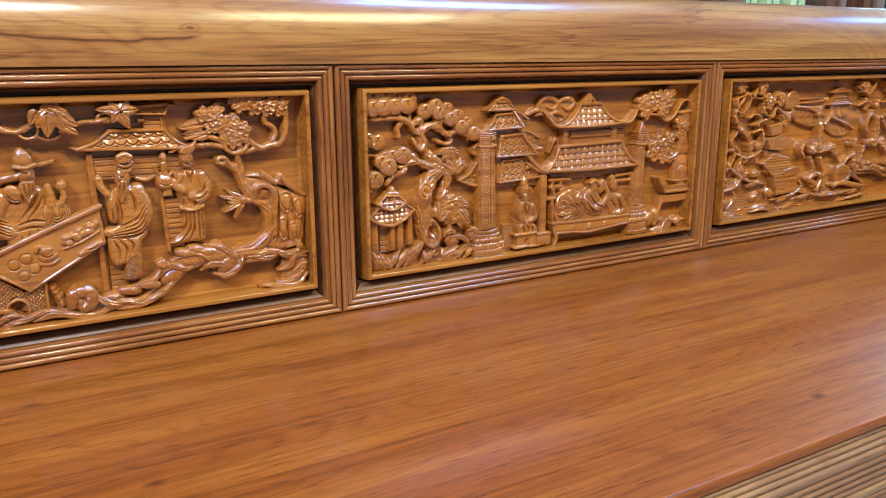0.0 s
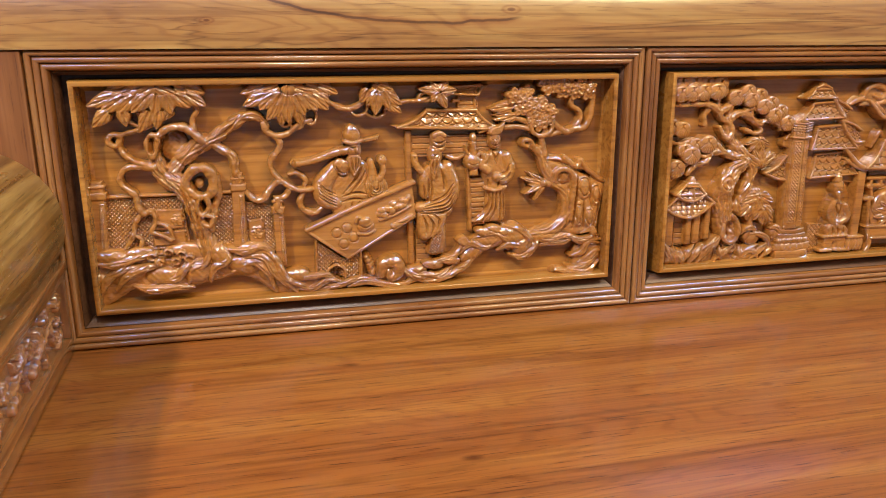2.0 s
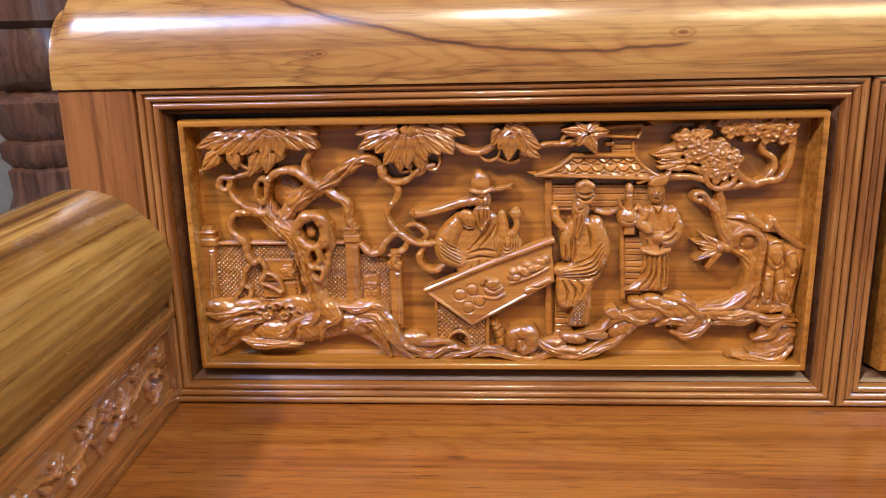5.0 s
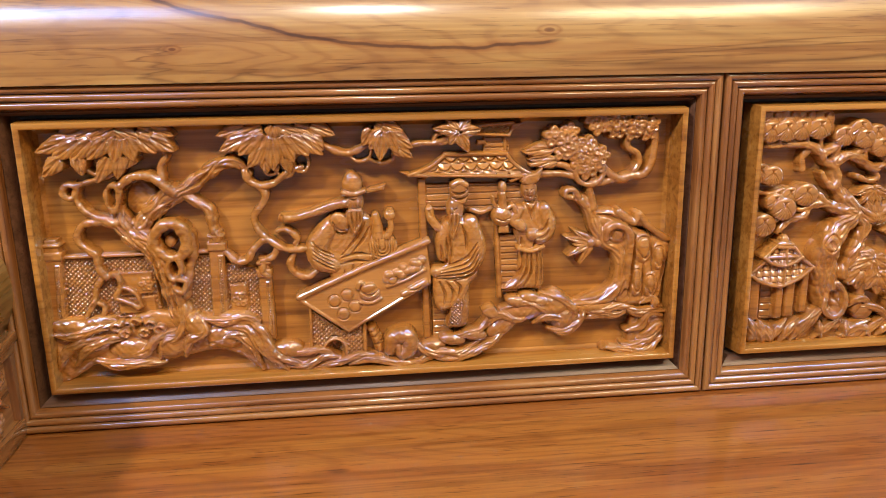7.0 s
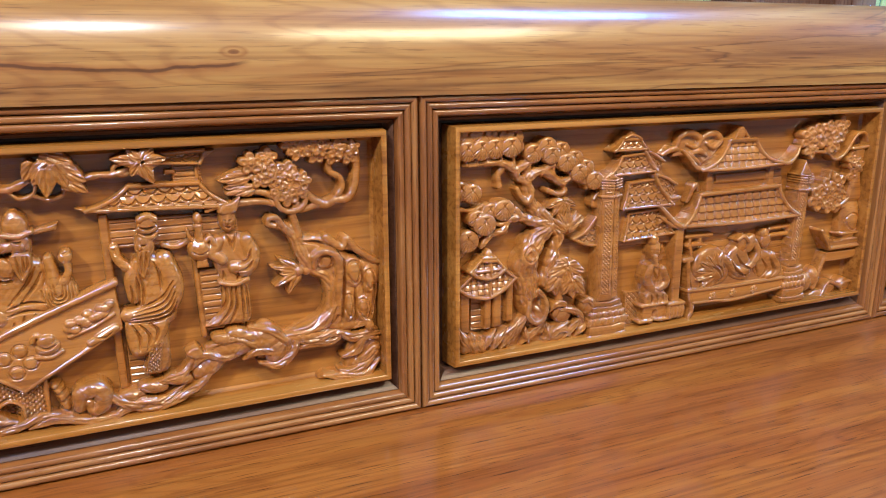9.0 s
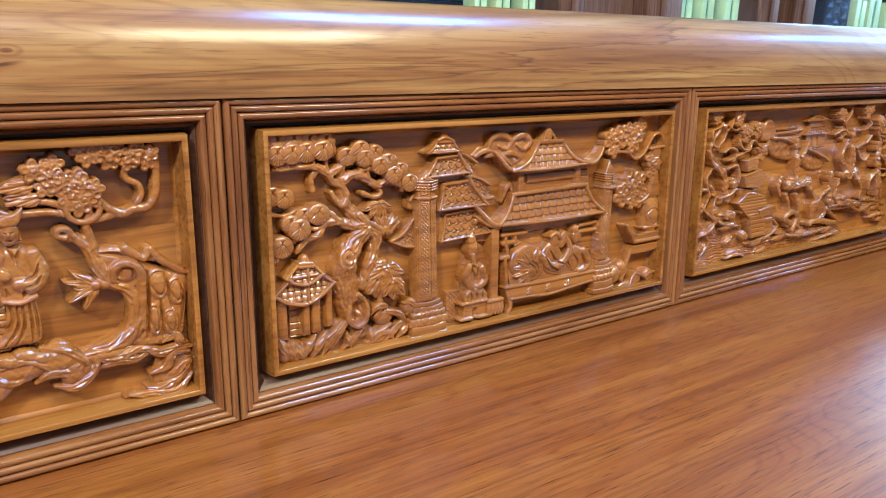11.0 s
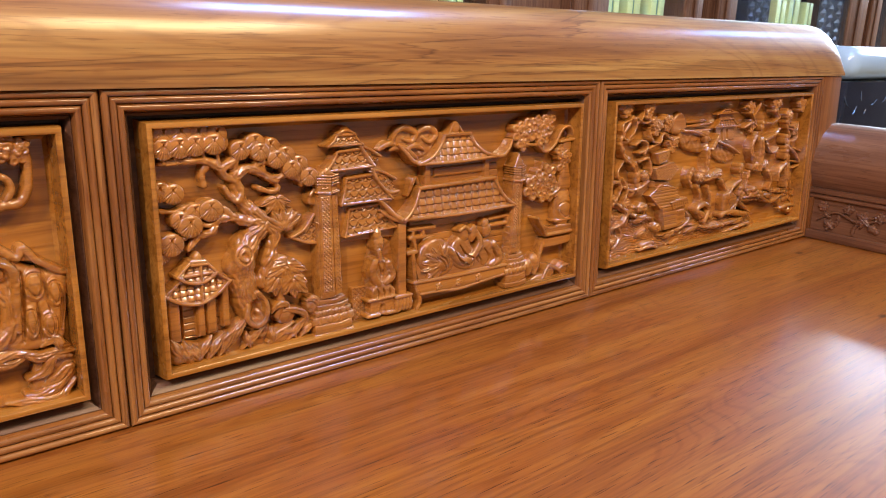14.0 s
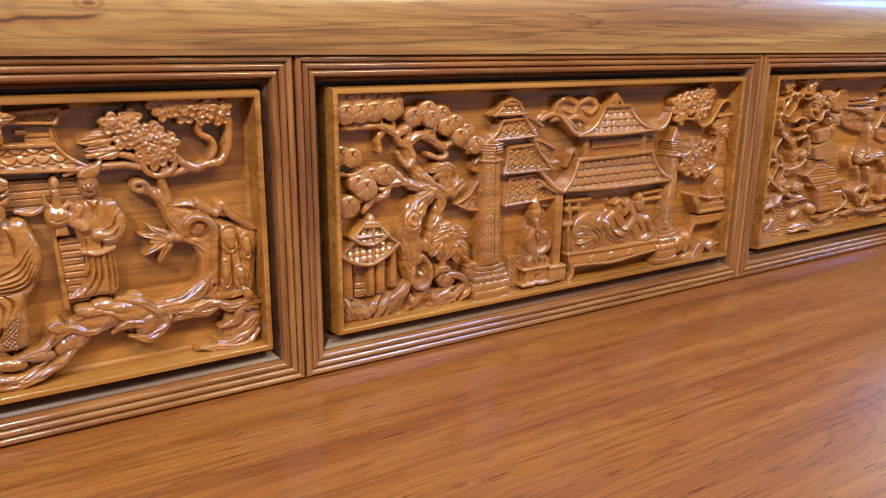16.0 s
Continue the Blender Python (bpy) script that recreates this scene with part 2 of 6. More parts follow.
def seat_board():
    bm = bmesh.new()
    prof = [(0.02, SEAT - 0.034), (0.02, SEAT), (-0.514, SEAT)]
    for i in range(1, 7):
        a = math.pi / 2 * i / 6
        prof.append((-0.514 - 0.004 * math.sin(a), SEAT - 0.004 + 0.004 * math.cos(a)))
    prof += [(-0.518, SEAT - 0.010), (-0.506, SEAT - 0.012), (-0.480, SEAT - 0.034)]
    return loft(bm, [[(x, y, z) for y, z in prof] for x in (-0.14, 2.12)])


part("seat_board", seat_board(), W_SEAT, sofa, "glossy reddish-brown plank seat with straight grain")


def apron():
    """Reeded front rail: rows of thin rounded ribs under the seat's edge."""
    prof = [(-0.47, 0.390), (-0.500, 0.4175)]
    z = 0.4175
    for k in range(17):
        step = 0.0062 if k % 5 != 3 else 0.011
        out = -0.514 - 0.008 * math.sin(math.pi * k / 16)
        for i in range(7):
            a = math.pi * i / 6
            prof.append((out - (0.0026 if k % 5 != 3 else 0.0034) * math.sin(a), z - step * (1 - math.cos(a)) / 2))
        z -= step + 0.0006
    prof.append((-0.47, z))
    return loft(bmesh.new(), [[(x, y, zz) for y, zz in prof] for x in (-0.13, 2.11)])


part("apron", apron(), W_APRON, sofa, "reeded front rail under the seat")

for lx in (-0.10, 2.08):
    for ly in (-0.46, 0.03):
        bm = bmesh.new()
        loft(bm, [[(lx + w * a, ly + w * b, z) for a, b in ((-1, -1), (1, -1), (1, 1), (-1, 1))] for z, w in ((0, 0.034), (0.03, 0.036), (0.06, 0.030), (0.20, 0.034), (0.396, 0.040))])
        part("leg", bm, W_POST, sofa)


def reed_profile():
    """Across a frame bar: distance from the outer edge, and how far it stands proud."""
    pts = [(0.0, -DEEP), (0.0, -0.002)]
    w = 0.0066
    for k in range(3):
        for i in range(9):
            a = math.pi * i / 8
            pts.append((0.0004 + k * w + w * (1 - math.cos(a)) / 2, -0.0025 + 0.0040 * math.sin(a) ** 0.8 - 0.0014 * k))
    return pts + [(0.0212, -0.0065), (0.0215, -DEEP)]


def ledge_profile(end):
    return [(0.0217, -DEEP), (0.0217, -0.0092), (0.0224, -0.0086), (end - 0.0008, -0.0138), (end, -0.0150), (end + 0.0004, -DEEP)]


def bar(x0, x1, s0, s1, side, profile):
    """One mitred bar of a frame round the rectangle x0..x1, s0..s1."""
    rings = []
    for end in (0, 1):
        ring = []
        for a, b in profile:
            if side in "tb":
                ring.append((x1 - a if end else x0 + a, -b, s1 - a if side == "t" else s0 + a))
            else:
                ring.append((x0 + a if side == "l" else x1 - a, -b, s1 - a if end else s0 + a))
        rings.append(ring)
    return loft(bmesh.new(), rings)


PANELS = [(0.037, 0.628), (0.697, 1.289), (1.357, 1.948)]
P_LOW, P_HIGH, RIM, GROUND = 0.038, 0.284, 0.0055, 0.0260


def carved_panel(x0, x1):
    """Board with a thin raised rim round a sunk ground."""
    bm = bmesh.new()

    def rect(d, y):
        return [(x0 + d, y, P_LOW + d), (x1 - d, y, P_LOW + d), (x1 - d, y, P_HIGH - d), (x0 + d, y, P_HIGH - d)]
    rings = [rect(-0.002, DEEP - 0.0005), rect(0.0, 0.0022), rect(0.0006, 0.0006), rect(0.0018, 0.0), rect(RIM - 0.0012, 0.0), rect(RIM, 0.0010), rect(RIM + 0.0022, GROUND - 0.003), rect(RIM + 0.0055, GROUND)]
    loft(bm, rings, caps=False)
    bm.verts.ensure_lookup_table()
    bm.faces.new(bm.verts[-4:])
    bm.faces.new(bm.verts[:4][::-1])
    return bm


board = in_back(part("backing_board", box(-0.01, 1.99, DEEP, DEEP + 0.02, 0.0, BACK_H + 0.02), W_BACK_SHADE, sofa, "sunk board behind the panels, its colour holding the gaps' shade"))
panels = []
for i, (a, b) in enumerate(PANELS):
    fr = in_back(tagged(new("panel_frame"), "reeded mitred frame"))
    fr.parent = sofa
    for side in "tblr":
        around = (i * PITCH + 0.0006, (i + 1) * PITCH - 0.0006, 0.0008, BACK_H, side)
        part("rail" if side in "tb" else "stile", bar(*around, reed_profile()), W_FRAME_H if side in "tb" else W_FRAME_V, fr)
        part("inner_ledge", bar(*around, ledge_profile(0.031 if side == "b" else 0.0255)), W_LEDGE, fr, "inner ledge, darker than the frame bars")
    panels.append(in_back(part("carved_panel", carved_panel(a, b), W_GROUND, sofa, "glossy honey-brown carved relief panel")))

for x0, x1 in ((-0.072, -0.0004), (1.9804, 2.051)):
    in_back(part("end_post", box(x0, x1, -0.002, 0.09, -0.03, BACK_H - 0.0004, bevel=0.002), W_POST, sofa, "plain upright post at the end of the back"))


def crest():
    """Heavy half-round rail along the top; one end is cut off blunt, the other rounded."""
    rings, n = [], 28
    c, r = 0.991, 1.066
    for k in range(61):
        u = -1 + 2 * k / 60
        u = math.copysign(1 - (1 - abs(u)) ** 1.6, u)
        d = (1 - abs(u)) * r
        end = 0.016 if u < 0 else 0.08
        f = 1.0 if d > end else (1 - (1 - d / end) ** 2.3) ** (1 / 2.3)
        f = max(f, 0.25 if u > 0 else 0.8)
        ring = []
        for i in range(n + 1):
            a = math.pi * i / n
            cy, sz = math.cos(a), math.sin(a)
            y = 0.056 - 0.060 * math.copysign(abs(cy) ** 0.86, cy)
            ring.append((c + u * r, y, SEAT + BACK_H - 0.0005 + 0.092 * f * sz ** 0.9))
        rings.append(ring)
    return loft(bmesh.new(), rings)


part("crest_rail", crest(), W_CREST, sofa, "thick rounded top rail with flowing yellow-brown grain")

ARM_IN, ARM_Y0 = 0.012, -0.50


def arm(side):
    """A rolled arm on a low carved inner side."""
    a = new("arm")
    a.parent = sofa

    def put(x):
        return x if side < 0 else 1.990 - x
    rings = []
    for y in (ARM_Y0 - 0.02, ARM_Y0 - 0.015, ARM_Y0, -0.004):
        k = 0.9 if y == ARM_Y0 - 0.02 else (0.97 if y == ARM_Y0 - 0.015 else 1.0)
        ring = []
        for i in range(33):
            t = -0.55 + (math.pi + 1.1) * i / 32
            ring.append((put(-0.066 + 0.084 * k * math.cos(t)), y, 0.572 + 0.080 * k * math.sin(t)))
        rings.append(ring)
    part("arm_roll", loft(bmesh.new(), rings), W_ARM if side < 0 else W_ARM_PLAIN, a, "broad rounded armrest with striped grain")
    x0, x1 = sorted((put(-0.10), put(ARM_IN - 0.008)))
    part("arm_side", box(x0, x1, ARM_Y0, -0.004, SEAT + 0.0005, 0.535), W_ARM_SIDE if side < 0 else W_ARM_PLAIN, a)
    for y0, y1 in ((ARM_Y0 + 0.001, ARM_Y0 + 0.02), (-0.017, -0.0045)):
        x0, x1 = sorted((put(-0.02), put(ARM_IN - 0.001)))
        part("end_strip", box(x0, x1, y0, y1, SEAT + 0.018, 0.512, bevel=0.001), W_POST, a)
    for z0, z1, d in ((SEAT + 0.0006, SEAT + 0.018, 0.0), (0.512, 0.521, 0.0), (0.5215, 0.532, 0.003)):
        x0, x1 = sorted((put(-0.02), put(ARM_IN + d)))
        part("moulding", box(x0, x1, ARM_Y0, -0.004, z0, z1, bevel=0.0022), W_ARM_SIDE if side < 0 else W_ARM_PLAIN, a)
    return a


arms = [arm(-1), arm(1)]

# ---- carved reliefs: tools. Places in mm from a panel's lower left corner, heights in mm over its sunk ground ----
CELL, PW, PH = 0.5, 592.0, 246.0


def spline(pts, closed=False, step=1.6):
    """Smooth curve through the points, as rows of numbers; every column is carried along."""
    p = np.array(pts, float)
    n = len(p)
    if n == 2 and not closed:
        m = max(2, int(np.hypot(*(p[1] - p[0])[:2]) / step) + 1)
        return p[0] + np.linspace(0, 1, m)[:, None] * (p[1] - p[0])
    out = []
    for i in range(n if closed else n - 1):
        b, c = p[i], p[(i + 1) % n]
        a = p[i - 1] if (i or closed) else 2 * b - c
        d = p[(i + 2) % n] if (i + 2 < n or closed) else 2 * c - b
        m = max(2, int(np.hypot(*(c - b)[:2]) / step) + 1)
        t = np.linspace(0, 1, m, endpoint=False)[:, None]
        out.append(0.5 * (2 * b + (c - a) * t + (2 * a - 5 * b + 4 * c - d) * t ** 2 + (3 * b - a - 3 * c + d) * t ** 3))
    if not closed:
        out.append(p[-1:])
    return np.vstack(out)


class Carving:
    """A height field cut like a carver's relief; what stands over the ground becomes one mesh."""

    def __init__(self, cell=CELL, knob=0.0, lines=0.0, slim=1.0):
        self.c, self.knob, self.lines, self.slim = cell, knob, lines, slim
        self.n = (int(PH / cell) + 1, int(PW / cell) + 1)
        self.h = np.full(self.n, -9.0)

    def win(self, u0, u1, v0, v1):
        c = self.c
        i0, i1 = max(0, int(v0 / c)), min(self.n[0], int(v1 / c) + 2)
        j0, j1 = max(0, int(u0 / c)), min(self.n[1], int(u1 / c) + 2)
        if i0 >= i1 or j0 >= j1:
            return None, None, None
        v, u = np.meshgrid(np.arange(i0, i1) * c, np.arange(j0, j1) * c, indexing="ij")
        return (slice(i0, i1), slice(j0, j1)), u, v

    def lay(self, w, h, inside):
        g = self.h[w]
        g[inside] = np.maximum(g[inside], h[inside])

    def columns(self, pts, r, top):
        n = len(pts)

        def spread(a):
            a = np.atleast_1d(np.array(a, float))
            return np.interp(np.linspace(0, 1, n), np.linspace(0, 1, len(a)), a)
        return np.column_stack([np.array(pts, float), spread(r), spread(top)])

    def along(self, pts, r, top, closed=False, smooth=True):
        rows = self.columns(pts, r, top)
        rows[:, 2] *= self.slim
        if smooth:
            rows = spline(rows, closed)
            if self.knob and len(rows) > 12:
                i = np.arange(len(rows)) + 7.0 * rows[0, 0]
                w = self.knob * (np.sin(0.47 * i) + 0.6 * np.sin(1.03 * i + 1))
                rows[:, 2] *= 1 + w
                rows[:, 3] += 3.5 * w
            return rows
        return np.vstack([rows, rows[:1]]) if closed else rows

    def near(self, rows):
        """Window, distance to the line in radii, radius and height there."""
        rm = rows[:, 2].max() + 1
        w, u, v = self.win(rows[:, 0].min() - rm, rows[:, 0].max() + rm, rows[:, 1].min() - rm, rows[:, 1].max() + rm)
        if w is None:
            return None
        q, rad, top = np.full(u.shape, 9.0), np.ones(u.shape), np.zeros(u.shape)
        c, i_off, j_off = self.c, w[0].start, w[1].start
        for a, b in zip(rows, rows[1:]):
            m = max(a[2], b[2]) + 1
            i0 = max(0, int((min(a[1], b[1]) - m) / c) - i_off)
            i1 = max(0, int((max(a[1], b[1]) + m) / c) + 2 - i_off)
            j0 = max(0, int((min(a[0], b[0]) - m) / c) - j_off)
            j1 = max(0, int((max(a[0], b[0]) + m) / c) + 2 - j_off)
            uu, vv = u[i0:i1, j0:j1], v[i0:i1, j0:j1]
            if not uu.size:
                continue
            d = b[:2] - a[:2]
            t = np.clip(((uu - a[0]) * d[0] + (vv - a[1]) * d[1]) / max(d @ d, 1e-9), 0, 1)
            rr = a[2] + t * (b[2] - a[2])
            qq = np.hypot(uu - a[0] - t * d[0], vv - a[1] - t * d[1]) / np.maximum(rr, 0.05)
            better = qq < q[i0:i1, j0:j1]
            q[i0:i1, j0:j1][better] = qq[better]
            rad[i0:i1, j0:j1][better] = rr[better]
            top[i0:i1, j0:j1][better] = (a[3] + t * (b[3] - a[3]))[better]
        return w, q, rad, top

    def stroke(self, pts, r, top, closed=False, smooth=True, k=1.0, grain=0.0):
        """A round limb along the points; k flattens it, grain cuts long lines along it."""
        got = self.near(self.along(pts, r, top, closed, smooth))
        if got:
            w, q, rad, t = got
            h = t - k * rad * (1 - np.sqrt(np.clip(1 - q * q, 0, 1)))
            if grain:
                u, v = np.meshgrid(np.arange(q.shape[1]) * self.c, np.arange(q.shape[0]) * self.c)
                f = q * rad / 5.2 + 0.35 * np.sin(0.16 * u + 0.11 * v) + 0.25 * np.sin(0.21 * v - 0.07 * u)
                h = h - grain * np.abs(np.cos(math.pi * f)) ** 3
            self.lay(w, h, q < 1)
        return self

    def cut(self, pts, r, depth, closed=False, smooth=True):
        """A groove along the points (a bead where depth is negative)."""
        got = self.near(self.along(pts, r, depth, closed, smooth))
        if got:
            w, q, rad, t = got
            g = self.h[w]
            on = (q < 1) & (g > 0)
            g[on] -= (t * (1 - q) * (1 + 0.5 * q))[on]
        return self

    def cuts(self, lines, r=0.9, depth=1.3):
        r, depth = r * 1.5, depth * 2.4
        for line in lines:
            self.cut(line, [r * 0.5, r, r * 0.5], [depth * 0.4, depth, depth * 0.4])
        return self

    def dome(self, c, ru, rv, top, rise=None, rot=0.0, ripple=0.0, waves=5):
        m = max(ru, rv) + 1
        w, u, v = self.win(c[0] - m, c[0] + m, c[1] - m, c[1] + m)
        if w is None:
            return self
        a = radians(rot)
        x = (u - c[0]) * math.cos(a) + (v - c[1]) * math.sin(a)
        y = -(u - c[0]) * math.sin(a) + (v - c[1]) * math.cos(a)
        q = (x / ru) ** 2 + (y / rv) ** 2
        h = top - (rise or min(ru, rv)) * (1 - np.sqrt(np.clip(1 - q, 0, 1)))
        if ripple:
            h = h - ripple * (0.5 + 0.5 * np.cos(math.pi * waves * np.hypot(x / ru, y / rv + 0.9)))
        if self.lines and min(ru, rv) > 7:
            f = 1.1 * np.sqrt(q) * min(ru, rv) / 5 + 0.35 * np.sin(0.2 * u + 0.15 * v) + 0.3 * np.sin(0.26 * v - 0.1 * u)
            h = h - self.lines * np.abs(np.cos(math.pi * f)) ** 4 * (q < 0.85)
        self.lay(w, h, q < 1)
        return self

    def slab(self, pts, top, bevel=1.5, tilt=(0, 0), smooth=False, pattern=None, pit=0.9):
        """A flat or pillowed piece with that outline; pattern: fn(u, v) in 0..1 cut into it."""
        p = spline(pts, True, 2.5) if smooth else np.array(pts, float)
        w, u, v = self.win(p[:, 0].min() - 1, p[:, 0].max() + 1, p[:, 1].min() - 1, p[:, 1].max() + 1)
        if w is None:
            return self
        inside, dist = np.zeros(u.shape, bool), np.full(u.shape, 99.0)
        for a, b in zip(p, np.roll(p, -1, 0)):
            d = b - a
            if abs(d[1]) > 1e-9:
                cross = (a[1] > v) != (b[1] > v)
                inside ^= cross & (u < d[0] * (v - a[1]) / d[1] + a[0])
            t = np.clip(((u - a[0]) * d[0] + (v - a[1]) * d[1]) / max(d @ d, 1e-9), 0, 1)
            dist = np.minimum(dist, np.hypot(u - a[0] - t * d[0], v - a[1] - t * d[1]))
        e = np.clip(1 - dist / bevel, 0, 1)
        h = top + tilt[0] * (u - p[:, 0].mean()) + tilt[1] * (v - p[:, 1].mean()) - bevel * (1 - np.sqrt(1 - e * e))
        if self.lines and smooth:
            f = dist / 4.4 + 0.3 * np.sin(0.19 * u + 0.13 * v) + 0.22 * np.sin(0.23 * v - 0.09 * u)
            h = h - self.lines * np.abs(np.cos(math.pi * f)) ** 4 * np.clip(dist / 2.5, 0, 1)
        if pattern:
            h = h - pit * pattern(u, v) * (dist > 1.2)
        self.lay(w, h, inside)
        return self

    def leaf(self, c, ang, length, width, top, droop=2.0):
        """A pointed leaf from its base c outwards, with a midrib and side veins."""
        m = length + 1
        w, u, v = self.win(c[0] - m, c[0] + m, c[1] - m, c[1] + m)
        if w is None:
            return self
        a = radians(ang)
        x = ((u - c[0]) * math.cos(a) + (v - c[1]) * math.sin(a)) / length
        y = (-(u - c[0]) * math.sin(a) + (v - c[1]) * math.cos(a)) / (width / 2)
        half = np.clip(1 - np.clip(x, 0, 1) ** 1.5, 0, 1) ** 0.75 * np.clip(0.5 + 2.0 * x, 0, 1) * 1.1
        on = (x > 0) & (x < 1) & (np.abs(y) < half)
        h = top - 0.55 * droop * x - 2.0 * np.clip(np.abs(y) / np.maximum(half, 0.05), 0, 1) ** 3
        h = h - 1.3 * np.exp(-(y / 0.12) ** 2) - 0.55 * (0.5 + 0.5 * np.cos(9 * x - 15 * np.abs(y)))
        self.lay(w, h, on)
        return self

    def blade(self, base, tip, width, top, droop=2.0):
        """A leaf from its base to its tip."""
        d = (tip[0] - base[0], tip[1] - base[1])
        return self.leaf(base, math.degrees(math.atan2(d[1], d[0])), math.hypot(*d) * 1.05, width * 1.2, top, droop)

    def star(self, c, length, width, top, angles, droop=3.0):
        for i, a in enumerate(angles):
            self.leaf(c, a, length * (1.15 - 0.12 * (i % 2)), width * 1.2, top + 0.9 * (i % 3), droop)
        return self

    def blossom(self, c, r, top, n=5, turn=0.0):
        for i in range(n):
            a = 2 * math.pi * i / n + turn
            tip = (c[0] + 0.62 * r * math.cos(a), c[1] + 0.62 * r * math.sin(a))
            self.dome((c[0] + 0.55 * r * math.cos(a), c[1] + 0.55 * r * math.sin(a)), 0.56 * r, 0.44 * r, top + 0.5 * (i % 2), 0.26 * r, math.degrees(a))
            self.cut([tip, (tip[0] + 0.3, tip[1])], 0.26 * r, 0.16 * r, smooth=False)
        return self.dome(c, 0.2 * r, 0.2 * r, top + 0.12 * r, 0.2 * r)

    def blossoms(self, c, ru, rv, n, r, top, seed=1):
        """A clump of small flowers within an oval."""
        g = np.random.RandomState(seed)
        n, r = max(3, round(0.5 * n)), 1.6 * r
        self.dome(c, ru * 0.9, rv * 0.8, top - 4.5, 4)
        for i in range(n):
            a, q = 2.4 * i, math.sqrt((i + 0.5) / n)
            self.blossom((c[0] + q * ru * 0.85 * math.cos(a), c[1] + q * rv * 0.85 * math.sin(a)), r * g.uniform(0.85, 1.15), top + g.uniform(-1.0, 1.2) - 2.5 * q * q, 5, g.uniform(0, 6))
        return self

    def pads(self, line, n, r, top):
        """Pine tufts: a row of round pads, each lapping the last, ribbed from its lower edge."""
        p = spline(line)
        for i in range(n):
            c = p[int(i * (len(p) - 1) / max(1, n - 1))]
            self.dome(c, r, 0.92 * r, top + 0.9 * (i % 2), 0.3 * r, 0)
            for k in range(-3, 4):
                a = radians(-100 + 19 * k)
                self.cut([(c[0] - 0.25 * r * math.cos(a), c[1] + 0.55 * r), (c[0] + 0.9 * r * math.cos(a), c[1] + 0.85 * r * math.sin(a))], 0.75, 0.9)
        return self

    def roughen(self, amount=0.25, size=7.0, seed=0.0):
        """The knife's shallow, uneven facets."""
        on = self.h > 0
        i, j = np.nonzero(on)
        u, v = j * self.c / size, i * self.c / size
        f = np.sin(1.7 * u + 2.1 * np.sin(0.9 * v + seed)) * np.cos(1.9 * v + 1.6 * np.sin(1.1 * u - seed)) + 0.5 * np.sin(4.3 * u + seed) * np.sin(3.7 * v - 2 * seed)
        self.h[on] += amount * f
        return self

    def gouge(self, amount=1.2, size=9.0, seed=0.0):
        """Marks of a round chisel: hollows that meet in sharp, wandering crests."""
        on = self.h > 0
        i, j = np.nonzero(on)
        u, v = j * self.c / size, i * self.c / size
        a = u + 0.8 * np.sin(1.3 * v + seed) + 0.5 * np.sin(2.1 * u - 1.7 * v + 2 * seed)
        b = v + 0.8 * np.sin(1.5 * u - seed) + 0.4 * np.sin(2.6 * v + 1.1 * u)
        f = np.abs(np.sin(1.9 * a + 0.6 * b)) + 0.55 * np.abs(np.sin(2.3 * b - 1.3 * a + seed))
        self.h[on] -= amount * (f - 0.6)
        self.h[on] = np.maximum(self.h[on], 0.4)
        return self

    def soften(self, rounds=1):
        """Sanding: evens out the sharpest creases, inside each outline only."""
        for _ in range(rounds):
            on = self.h > 0.1
            p = np.pad(np.where(on, self.h, 0.0), 1)
            n = np.pad(on.astype(float), 1)
            k = ((0, 1), (2, 1), (1, 0), (1, 2), (1, 1), (1, 1))
            hs = sum(p[i:i + self.n[0], j:j + self.n[1]] for i, j in k)
            ns = sum(n[i:i + self.n[0], j:j + self.n[1]] for i, j in k)
            self.h[on] = (hs / np.maximum(ns, 1))[on]
        return self

    def islands(self, on):
        """Numbers the separate pieces of what stands over the ground."""
        tag, boss, last = np.zeros(self.n, int), [0], []

        def top(k):
            while boss[k] != k:
                k = boss[k]
            return k
        for i in range(self.n[0]):
            edge = np.diff(np.concatenate(([0], on[i].view(np.int8), [0])))
            runs = []
            for a, b in zip(np.nonzero(edge == 1)[0], np.nonzero(edge == -1)[0]):
                mine = 0
                for c, d, k in last:
                    if c <= b and d >= a:
                        k = top(k)
                        if mine and k != mine:
                            boss[k] = mine
                        else:
                            mine = k
                if not mine:
                    mine = len(boss)
                    boss.append(mine)
                runs.append((a, b, mine))
                tag[i, a:b] = mine
            last = runs
        return np.array([top(k) for k in range(len(boss))])[tag]

    def done(self, name, panel, label="", spot=None, parent=None, material=None):
        """Turns every separate piece into a mesh under its panel. spot: another place for u, v, h in metres."""
        x0 = PANELS[panel][0] if spot is None else 0
        spot = spot or (lambda u, v, h: (x0 + u, GROUND - h, P_LOW + v))
        solid = self.h > 0.1
        tag = self.islands(solid)
        for k in np.unique(tag[solid]):
            on = tag == k
            if on.sum() * self.c ** 2 > 14:
                self.mesh(on, name, label, spot, parent or panels[panel], material or W_CARVE)

    def mesh(self, on, name, label, spot, parent, material):
        pad = on.copy()
        pad[1:] |= on[:-1]
        pad[:-1] |= on[1:]
        pad[:, 1:] |= pad[:, :-1].copy()
        pad[:, :-1] |= pad[:, 1:].copy()
        cell = (on[:-1, :-1] | on[1:, :-1] | on[:-1, 1:] | on[1:, 1:]) & pad[:-1, :-1] & pad[1:, :-1] & pad[:-1, 1:] & pad[1:, 1:]
        used = np.zeros(self.n, bool)
